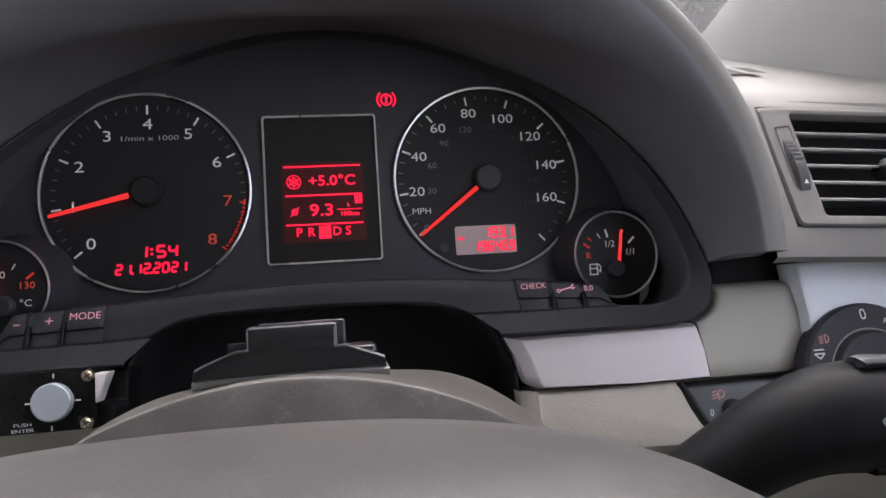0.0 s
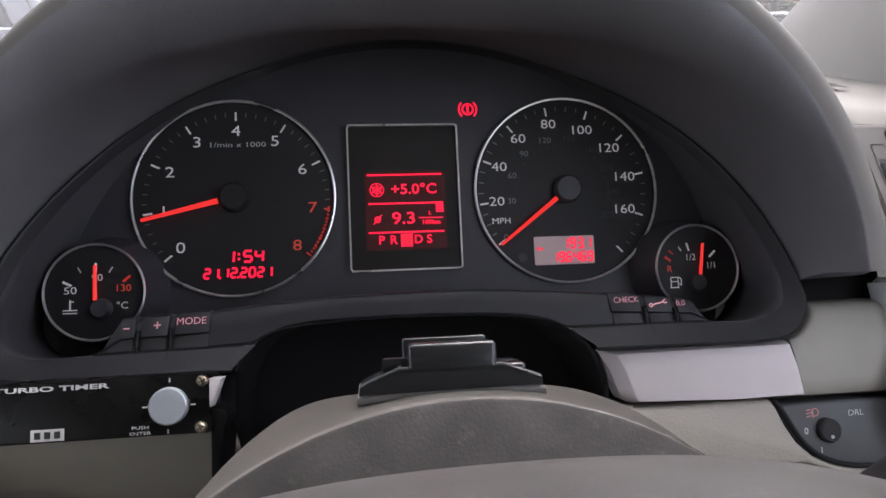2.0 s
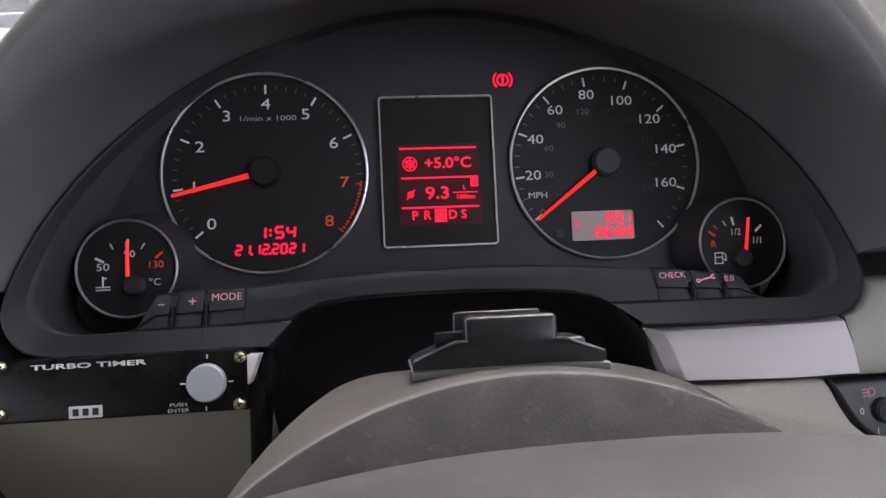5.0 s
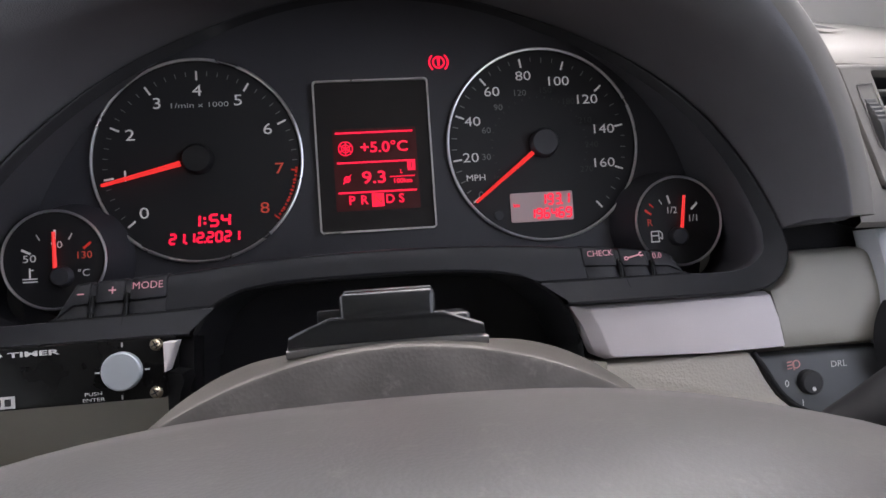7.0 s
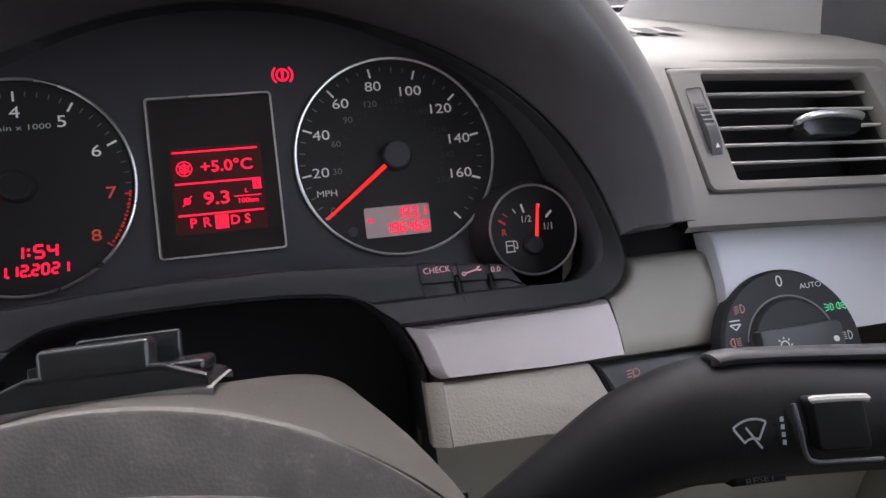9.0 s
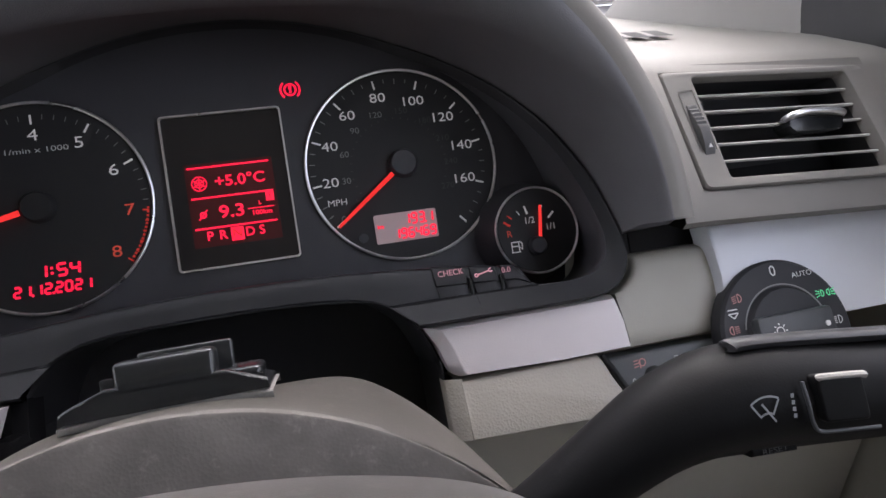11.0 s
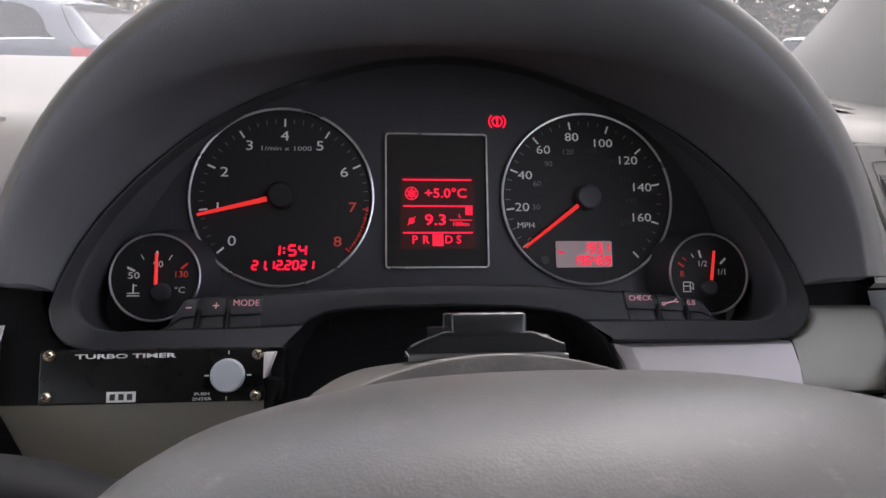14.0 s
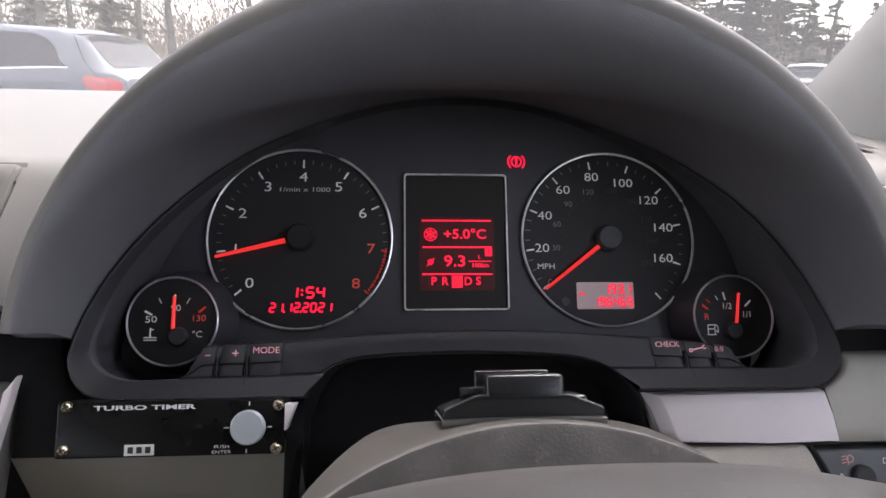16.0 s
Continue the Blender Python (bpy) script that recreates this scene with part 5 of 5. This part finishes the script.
hub_rings = []
for y, g, d in ((0.084, 0.94, 0.0070), (0.079, 0.975, 0.0026), (0.072, 0.993, 0.0006), (0.064, 1.0, 0.0), (0.055, 1.0, 0.0), (0.048, 0.993, 0.0005), (0.041, 0.975, 0.0020), (0.035, 0.945, 0.0046), (0.0295, 0.90, 0.0090), (0.0255, 0.845, 0.0148), (0.0232, 0.785, 0.0212), (0.0225, 0.70, 0.0300)):
    hub_rings.append(smooth_path([(x, y, z) for x, z in hub_outline(g, d)], 4))
hb = loft(hub_rings, closed=False)
pad = part("airbag_pad", hb, "leather", steering, "dark grey leather-grained airbag pad")
cap_b = bmesh.new()
cap_b.faces.new([cap_b.verts.new(p) for p in hub_rings[-1]])
part("pad_centre", cap_b, "leather", steering)
trim = []
for grow, d, y in ((0.745, 0.0232, 0.0230), (0.740, 0.0236, 0.0216), (0.71, 0.0270, 0.0206), (0.64, 0.0345, 0.0200), (0.5, 0.0465, 0.0200)):
    trim.append([p for p in smooth_path([(x, y, z) for x, z in hub_outline(grow, d)], 4)])
part("chrome_trim", loft(trim, closed=False), "chrome", steering, "polished chrome trim plate")
part("back_shell", loft([smooth_path([(x, y, z) for x, z in hub_outline(g, d)], 4) for y, g, d in ((0.0845, 0.93, 0.008), (0.098, 0.82, 0.020), (0.115, 0.60, 0.045))], closed=False), "stalk", steering)


def spoke(s):
    sp = bmesh.new()
    rings = []
    for x, zt, zb, y0, y1 in ((0.056, -0.034, -0.088, 0.052, 0.078), (0.075, -0.0345, -0.086, 0.048, 0.076), (0.100, -0.0395, -0.084, 0.046, 0.074), (0.130, -0.046, -0.084, 0.044, 0.072), (0.176, -0.056, -0.090, 0.036, 0.066)):
        r = 0.008
        ring = []
        for cy, cz, a0 in ((y1 - r, zt - r, 0), (y0 + r, zt - r, 90), (y0 + r, zb + r, 180), (y1 - r, zb + r, 270)):
            for q in range(5):
                a = radians(a0 + 22.5 * q)
                ring.append((CX + s * x, cy + r * math.cos(a), cz + r * math.sin(a)))
        rings.append(ring)
    loft(rings, True, True, sp)
    p = part("spoke", sp, "perforated", steering, "black perforated leather spoke")
    hole = bmesh.new()
    top = [(0.056, -0.034), (0.075, -0.0345), (0.100, -0.0395), (0.130, -0.046), (0.176, -0.056)]
    fore = [(0.056, 0.052), (0.075, 0.048), (0.100, 0.046), (0.130, 0.044), (0.176, 0.036)]
    r = 0.00815
    for i in range(20):
        for j in range(5):
            x = 0.064 + 0.0034 * i + (0.0017 if j % 2 else 0)
            a = radians(112 + 17 * j)
            out, up = Vector((0, math.cos(a), math.sin(a))), Vector((0, -math.sin(a), math.cos(a)))
            mid = Vector((CX + s * x, line_through(fore, x) + 0.008, line_through(top, x) - 0.008)) + out * r
            hole.faces.new([hole.verts.new(mid + Vector((0.0005 * math.cos(b), 0, 0)) + up * 0.0005 * math.sin(b)) for b in (math.pi * q / 3 for q in range(6))])
    part("perforation", hole, "deep", p, kind="stuff")


spoke(-1)
spoke(1)
rim_b = bmesh.new()
rr = []
for i in range(97):
    a = 2 * math.pi * i / 96
    rr.append([(CX + (0.185 + 0.0145 * math.cos(b)) * math.cos(a), 0.045 + 0.0155 * math.sin(b), -0.075 + (0.185 + 0.0145 * math.cos(b)) * math.sin(a)) for b in (2 * math.pi * q / 14 for q in range(14))])
loft(rr, True, False, rim_b)
bmesh.ops.remove_doubles(rim_b, verts=list(rim_b.verts), dist=1e-6)
part("rim", rim_b, "perforated", steering, "black leather rim")


# ---------------------------------------------------------------- car shell round the camera
def wslab(name, corners, thick, material, label, category="", kind="structure", shadow=True):
    """A thick sheet over world corners (in order)."""
    c = [Vector(p) for p in corners]
    n = (c[1] - c[0]).cross(c[2] - c[0]).normalized() * thick
    bm = loft([c, [p + n for p in c]], True, True)
    ob = part(name, bm, material, None, label, WORLD)
    ob.visible_shadow = shadow
    return tagged(ob, label, category or name.replace("_", " "), kind=kind)


CMID = -0.39     # middle of the car: the wheel is on the right
wslab("windscreen_1", [(CMID - 0.92, 0.84, 0.932), (CMID + 0.92, 0.84, 0.932), (CMID + 0.76, 0.12, 1.365), (CMID - 0.76, 0.12, 1.365)], 0.005, "glass", "clear raked windscreen, glare haze put in as a thin film", "windscreen", shadow=False)
wslab("ceiling", [(CMID - 0.66, 0.12, 1.365), (CMID + 0.66, 0.12, 1.365), (CMID + 0.74, -1.9, 0.86), (CMID - 0.74, -1.9, 0.86)], 0.04, "headliner", "pale woven headliner", "headliner")


def pillar(name, front, rear, label, s=1):
    """Trim between a front edge along the windscreen and a rear edge along the door window."""
    fr, re_ = smooth_path(front, 6), smooth_path(rear, 6)
    rows = []
    for f, r in zip(fr, re_):
        row = []
        for k in range(9):
            t = k / 8
            p = f.lerp(r, t)
            row.append(p + Vector((-s * 0.012 * math.sin(math.pi * t) ** 0.7, 0, 0)))
        back = [q + Vector((s * 0.03, 0.012, 0)) for q in reversed(row)]
        rows.append(row + back)
    bm = loft(rows, True, True)
    ob = part(name, bm, "pillar", None, label, WORLD)
    return tagged(ob, label, "pillar trim", kind="structure")


def across(pts):
    return [(2 * CMID - x, y, z) for x, y, z in pts]


FRONT = [(0.297, 0.545, 0.925), (0.299, 0.49, 0.970), (0.299, 0.43, 1.024), (0.285, 0.25, 1.18), (0.262, 0.06, 1.345)]
REAR = [(0.306, 0.300, 0.920), (0.305, 0.305, 0.955), (0.303, 0.295, 0.99), (0.292, 0.12, 1.14), (0.268, -0.03, 1.345)]
pillar("a_pillar_right", FRONT, REAR, "pale beige windscreen pillar trim")
pillar("a_pillar_left", across(FRONT), across(REAR), "pale beige windscreen pillar trim", -1)
for sx, nm in ((1, "right"), (-1, "left")):
    x0, x1 = CMID + sx * 0.725, CMID + sx * 0.64
    wslab("door_" + nm, [(x0, 0.80, 0.30), (x0, -1.9, 0.30), (x0, -1.9, 0.915), (x0, 0.80, 0.915)], 0.03, "olive", "beige door trim panel", "door trim")
    wslab("b_pillar_" + nm, [(x0, -0.62, 0.915), (x0, -0.78, 0.915), (x1, -0.74, 1.38), (x1, -0.60, 1.38)], 0.03, "pillar", "pale centre pillar trim", "pillar trim")
wslab("mirror_sail_right", [(0.316, 0.352, 0.90), (0.316, 0.10, 0.90), (0.310, 0.14, 1.00), (0.310, 0.325, 1.06)], 0.012, "black", "black sail panel in the door window", "window trim")
wslab("floor", [(CMID - 0.75, 0.85, 0.30), (CMID + 0.75, 0.85, 0.30), (CMID + 0.75, -1.9, 0.30), (CMID - 0.75, -1.9, 0.30)], 0.03, "carpet", "dark carpeted car floor", "floor")
wslab("bulkhead", [(CMID - 0.76, 0.84, 0.30), (CMID + 0.76, 0.84, 0.30), (CMID + 0.76, 0.84, 0.93), (CMID - 0.76, 0.84, 0.93)], 0.03, "deep", "dark bulkhead behind the dash", "bulkhead")
wslab("rear_wall", [(CMID - 0.75, -1.9, 0.30), (CMID + 0.75, -1.9, 0.30), (CMID + 0.74, -1.9, 0.86), (CMID - 0.74, -1.9, 0.86)], 0.03, "seat", "plain beige rear wall of the cabin", "wall")
# Unseen seat blocks: the base bounces light up, the back holds off rear light.
wslab("seat_base", [(-0.32, -0.46, 0.52), (0.28, -0.46, 0.52), (0.26, 0.06, 0.60), (-0.30, 0.06, 0.60)], 0.14, "seat", "unseen beige cloth seat base, added to bounce light up", "seat")
wslab("seat_wall", [(-0.32, -0.42, 0.33), (0.28, -0.42, 0.33), (0.24, -0.60, 0.92), (-0.28, -0.60, 0.92)], 0.12, "seat", "unseen beige cloth seat back, added to block light from behind", "seat")

# ---------------------------------------------------------------- outside: car park, cars, trees
GROUND = -0.18
g = bmesh.new()
bmesh.ops.create_grid(g, x_segments=40, y_segments=40, size=400)
g.transform(Matrix.Translation((0, 0, GROUND)))
tagged(part("ground", g, "asphalt", None, "grey asphalt car park", WORLD), "grey asphalt car park", "ground", kind="structure")


def car_section(x, n=24):
    """Half-widths and heights of the car's skin at x (nose -2, tail 2), from sill over the roof to sill."""
    def along(table):
        for (a, u), (b, v) in zip(table, table[1:]):
            if x <= b:
                t = smoothstep((x - a) / (b - a))
                return u + (v - u) * t
        return table[-1][1]
    half = along([(-2.02, 0.55), (-1.85, 0.78), (-1.4, 0.87), (0.0, 0.89), (1.3, 0.88), (1.8, 0.83), (2.0, 0.70)])
    belt = along([(-2.02, 0.62), (-1.8, 0.78), (-1.0, 0.95), (0.0, 0.97), (1.5, 1.02), (1.9, 0.98), (2.0, 0.90)])
    roof = along([(-2.02, 0.66), (-1.8, 0.82), (-1.05, 0.99), (-0.25, 1.42), (0.3, 1.48), (1.1, 1.45), (1.45, 1.38), (1.86, 1.02), (2.0, 0.93)])
    top = along([(-2.02, 0.45), (-1.0, 0.74), (-0.2, 0.62), (1.2, 0.60), (1.9, 0.66), (2.0, 0.62)])
    side = [(half * 0.92, 0.24), (half, 0.45), (half * 1.005, 0.70), (half * 0.985, belt - 0.06), (half * 0.965, belt)]
    g = max(0.0, roof - belt)
    side += [(half * 0.965 + (top - half * 0.965) * k, belt + g * 0.90 * k ** 0.92) for k in (0.25, 0.5, 0.75, 1.0)]
    side += [(top * 0.94, belt + g * 0.96), (top * 0.80, roof - g * 0.01), (top * 0.5, roof + 0.012), (0.0, roof + 0.018)]
    return side


def skin_point(x, v):
    """A point of the car's skin at x and at the place v (0 to 12) along the section."""
    sec = car_section(x)
    i = min(int(v), len(sec) - 2)
    t = v - i
    return Vector((x, sec[i][0] + (sec[i + 1][0] - sec[i][0]) * t, sec[i][1] + (sec[i + 1][1] - sec[i][1]) * t))


def parked_car(name, paint, label, at, turn, rear_glass="car_rear_glass"):
    """A rounded hatchback; its nose points along its own -x, its tail towards +x."""
    c = new(name)
    c.matrix_world = Matrix.Translation(at)
    tagged(c, label, "car")
    F = Matrix.Translation(at) @ Matrix.Rotation(radians(turn), 4, "Z")
    xs_ = [-2.02 + 4.02 * k / 66 for k in range(67)]
    bm = loft([[(x, -h, z) for h, z in car_section(x)] + [(x, h, z) for h, z in reversed(car_section(x)[:-1])] for x in xs_], True, True)
    part("body", bm, paint, c, "", F)

    def patch(name, edge, material, s, out=0.006, label="", n=14, m=6, parent=c):
        """A panel laid on the skin: edge(u, w) gives (x, v) for u, w from 0 to 1."""
        rows = []
        for i in range(n + 1):
            row = []
            for j in range(m + 1):
                x, v = edge(i / n, j / m)
                p = skin_point(x, v)
                q = skin_point(x + 0.02, v) - p
                r = skin_point(x, v + 0.05) - p
                nrm = r.cross(q).normalized()
                if nrm.y < 0 and v < 9:
                    nrm = -nrm
                if v >= 9 and nrm.z < 0:
                    nrm = -nrm
                p = p + nrm * out
                row.append((p.x, s * p.y, p.z))
            rows.append(row)
        return part(name, loft(rows, False), material, parent, label, F)

    def round_end(u, tip):
        return math.sqrt(max(0.0, 1 - max(0.0, (u - 1 + tip) / tip) ** 2))
    for s in (-1, 1):
        patch("side_window", lambda u, w: (-0.70 + 0.36 * w * (1 - u) + 1.10 * u, 4.25 + 3.5 * w), "car_glass", s, label="tinted side window")
        patch("side_window", lambda u, w: (0.46 + (0.96 - 0.10 * w) * u, 4.25 + 3.5 * w * round_end(u, 0.55) + 0.05), "car_glass", s, label="tinted side window")
        patch("window_trim", lambda u, w: (-0.72 + 2.16 * u, 4.05 + 0.2 * w), "chrome", s, 0.010, "bright trim under the windows", 20, 2)
        patch("door_seam", lambda u, w: (0.42 + 0.012 * w, 1.0 + 3.0 * u), "tyre", s, 0.003, "", 8, 1)
        patch("tailgate_seam", lambda u, w: (1.36 + 0.014 * w + 0.40 * (1 - u) ** 1.3, 3.2 + 6.0 * u), "tyre", s, 0.004, "", 16, 1)
        patch("tail_light", lambda u, w: (1.60 + 0.36 * u, 2.60 - 0.25 * min(1, 3 * u) + 0.1 * u + (0.45 + 0.5 * min(1, 3 * u) - 0.25 * u) * w), "tail", s, 0.012, "red tail light", 10, 4)
        patch("rear_window", lambda u, w: (1.46 + 0.035 * (1 - w) ** 2 + (0.36 - 0.05 * (1 - w) ** 2) * u, 9.3 + 2.7 * w), rear_glass, s, 0.008, "pale reflecting rear window", 10, 8)
        # Black band stands in for shade and dark reflection under the spoiler.
        patch("spoiler_shade_band", lambda u, w: (1.485 + 0.035 * (1 - w) ** 2 + 0.105 * u * (0.35 + 0.65 * w), 9.3 + 2.7 * w), "deep", s, 0.013, "dark band put in for the shade under the spoiler", 4, 8)
        patch("rear_spoiler", lambda u, w: (1.34 + 0.14 * u - 0.03 * (1 - w), 9.6 + 2.4 * w), paint, s, 0.022 + 0.0, "", 6, 8)
        patch("windscreen", lambda u, w: (-0.96 + 0.66 * u, 9.2 + 2.8 * w), "car_glass", s, 0.006, "", 10, 8)
        for x in (-1.25, 1.25):
            wh = part("wheel", disc_y(x, 0.31, s * 0.80 - 0.10, s * 0.80 + 0.10, 0.31, n=32), "tyre", c, "", F)
            part("rim", disc_y(x, 0.31, s * 0.80 - 0.105, s * 0.80 + 0.105, 0.20, n=24), "rim", wh, "", F)
    return c


parked_car("parked_car", "car_silver", "silver parked hatchback with red tail lights", (-4.76, 8.38, GROUND), -10)
parked_car("parked_car", "car_blue", "dark blue parked car farther off", (-4.6, 17.5, GROUND), -10)
parked_car("parked_car", "car_white", "pale parked car under the trees", (13.2, 19.6, GROUND), 234)


def bare_tree(x, y, h, seed):
    rng = random.Random(seed)
    t = new("bare_tree")
    t.matrix_world = Matrix.Translation((x, y, 0))
    tagged(t, "leafless winter tree with a grey-brown trunk and fine twigs", "tree", "trees round the car park")
    tb, wb2 = bmesh.new(), bmesh.new()
    lean = rng.uniform(-0.4, 0.4)
    tube([(x, y, -0.1), (x + lean * 0.3, y, h * 0.4), (x + lean, y, h * 0.85)], [0.17, 0.11, 0.03], 10, tb)
    verts, faces = [], []

    def twig(p, d, length, r, level):
        q = p + d * length
        s = d.cross(Vector((0.3, 0.5, 0.8))).normalized() * r
        u = d.cross(s).normalized() * r
        b = len(verts)
        verts.extend([p + s, p - s * 0.5 + u, p - s * 0.5 - u, q + s * 0.5, q - s * 0.25 + u * 0.5, q - s * 0.25 - u * 0.5])
        faces.extend([(b, b + 1, b + 4, b + 3), (b + 1, b + 2, b + 5, b + 4), (b + 2, b, b + 3, b + 5)])
        if level > 0:
            for k in range(4):
                nd = (d + Vector((rng.uniform(-1, 1), rng.uniform(-1, 1), rng.uniform(-0.35, 0.8))) * 0.75).normalized()
                twig(p + d * length * (0.35 + 0.65 * (k + 1) / 4), nd, length * rng.uniform(0.42, 0.68), max(r * 0.55, 0.004), level - 1)
    for k in range(9):
        z = h * (0.22 + 0.6 * k / 9)
        a = rng.uniform(0, 6.28)
        twig(Vector((x + lean * z / h, y, z)), Vector((math.cos(a), math.sin(a), rng.uniform(0.25, 0.9))).normalized(), h * rng.uniform(0.16, 0.26), 0.034, 5)
    me = bpy.data.meshes.new("crown")
    me.from_pydata([tuple(v) for v in verts], [], faces)
    wb2.from_mesh(me)
    bpy.data.meshes.remove(me)
    part("trunk", tb, "bark", t, "", WORLD)
    part("crown", wb2, "twigs", t, "bare twigs", WORLD, smooth=False)


def conifer(x, y, h, seed, spread=0.26, limbs=200):
    rng = random.Random(seed)
    t = new("conifer")
    t.matrix_world = Matrix.Translation((x, y, 0))
    tagged(t, "dark green conifer with ragged layered branches", "tree", "trees round the car park")
    tb = bmesh.new()
    tube([(x, y, -0.1), (x, y, h * 0.97)], [0.2, 0.02], 8, tb)
    verts, faces = [], []
    for k in range(limbs):
        f = rng.uniform(0.05, 1.0)
        a = rng.uniform(0, 6.28)
        length = h * spread * (1.04 - f) ** 0.8 * rng.uniform(0.55, 1.15) + 0.12
        p = Vector((x, y, h * f))
        d = Vector((math.cos(a), math.sin(a), rng.uniform(-0.15, 0.3))).normalized()
        side = d.cross(Vector((0, 0, 1))).normalized()
        for m in range(22):
            g0 = p + d * length * (m + 1) / 22 + Vector((0, 0, -0.12 * length * ((m + 1) / 22) ** 2))
            for s in (-1, 1):
                for again in range(3):
                    w = 0.11 * length * (1.15 - m / 22) + 0.09
                    tip = g0 + (side * s * rng.uniform(0.4, 1) + d * 0.7 + Vector((0, 0, rng.uniform(-0.9, 0.95)))) * w
                    b = len(verts)
                    e = Vector((0, 0, 0.026)) + d * 0.02
                    verts.extend([g0 - e, g0 + e, tip])
                    faces.append((b, b + 1, b + 2))
    me = bpy.data.meshes.new("crown")
    me.from_pydata([tuple(v) for v in verts], [], faces)
    cb = bmesh.new()
    cb.from_mesh(me)
    bpy.data.meshes.remove(me)
    part("trunk", tb, "bark", t, "", WORLD)
    part("crown", cb, "needles", t, "ragged green needles", WORLD, smooth=False)


for i, (x, y, h) in enumerate(((-16, 27, 9), (-12.5, 25, 8.5), (-10.2, 28, 9.5), (-8, 25, 8), (-5.5, 27, 9), (-19, 29, 10), (-14.2, 31, 10), (-3, 30, 9), (4, 30, 9))):
    bare_tree(x, y, h, 10 + i)
for i, (x, y, h) in enumerate(((8.2, 26, 7.0), (10.4, 24, 6.2), (12.2, 27, 7.8), (14.5, 26, 6.8), (6.4, 28, 7.2), (17, 28, 8), (-13.4, 33, 9), (-17.5, 34, 9), (9.4, 31, 8.5), (11.4, 29.5, 6.6), (13.4, 30.5, 7.4), (15.8, 31, 8.2), (7.2, 31, 6.4), (16.4, 25, 3.9), (18.2, 26, 4.5), (19.6, 25.5, 3.8), (21.2, 27, 4.8), (14.8, 26, 4.4), (17.3, 28.5, 5.0), (22.8, 27, 4.4))):
    conifer(x, y, h, 40 + i, limbs=130 if h > 5.2 else 60)
hb2 = bmesh.new()
rng = random.Random(7)
verts, faces = [], []
for k in range(110000):
    p = Vector((rng.uniform(-45, 45), 36 + rng.uniform(-3, 6), 0))
    p.z = abs(rng.gauss(0, 2.0)) + rng.uniform(0, 1.2) - 0.2
    if k % 2:
        p = Vector((rng.uniform(3, 32), 29 + rng.uniform(-2, 5), 0))
        p.z = abs(rng.gauss(0, 0.9 + 0.3 * math.sin(p.x * 1.3) + 0.3 * math.sin(p.x * 3.1))) + rng.uniform(0, 0.8) - 0.2
    b = len(verts)
    d = Vector((rng.uniform(-0.35, 0.35), rng.uniform(-0.3, 0.3), rng.uniform(0.25, 0.75)))
    verts.extend([p, p + Vector((rng.uniform(0.03, 0.07), 0.02, 0.0)), p + d])
    faces.append((b, b + 1, b + 2))
me = bpy.data.meshes.new("undergrowth")
me.from_pydata([tuple(v) for v in verts], [], faces)
hb2.from_mesh(me)
bpy.data.meshes.remove(me)
tagged(part("undergrowth", hb2, "hedge", None, "brown-green undergrowth at the wood's edge", WORLD, smooth=False), "brown-green undergrowth at the wood's edge", "undergrowth", kind="stuff")
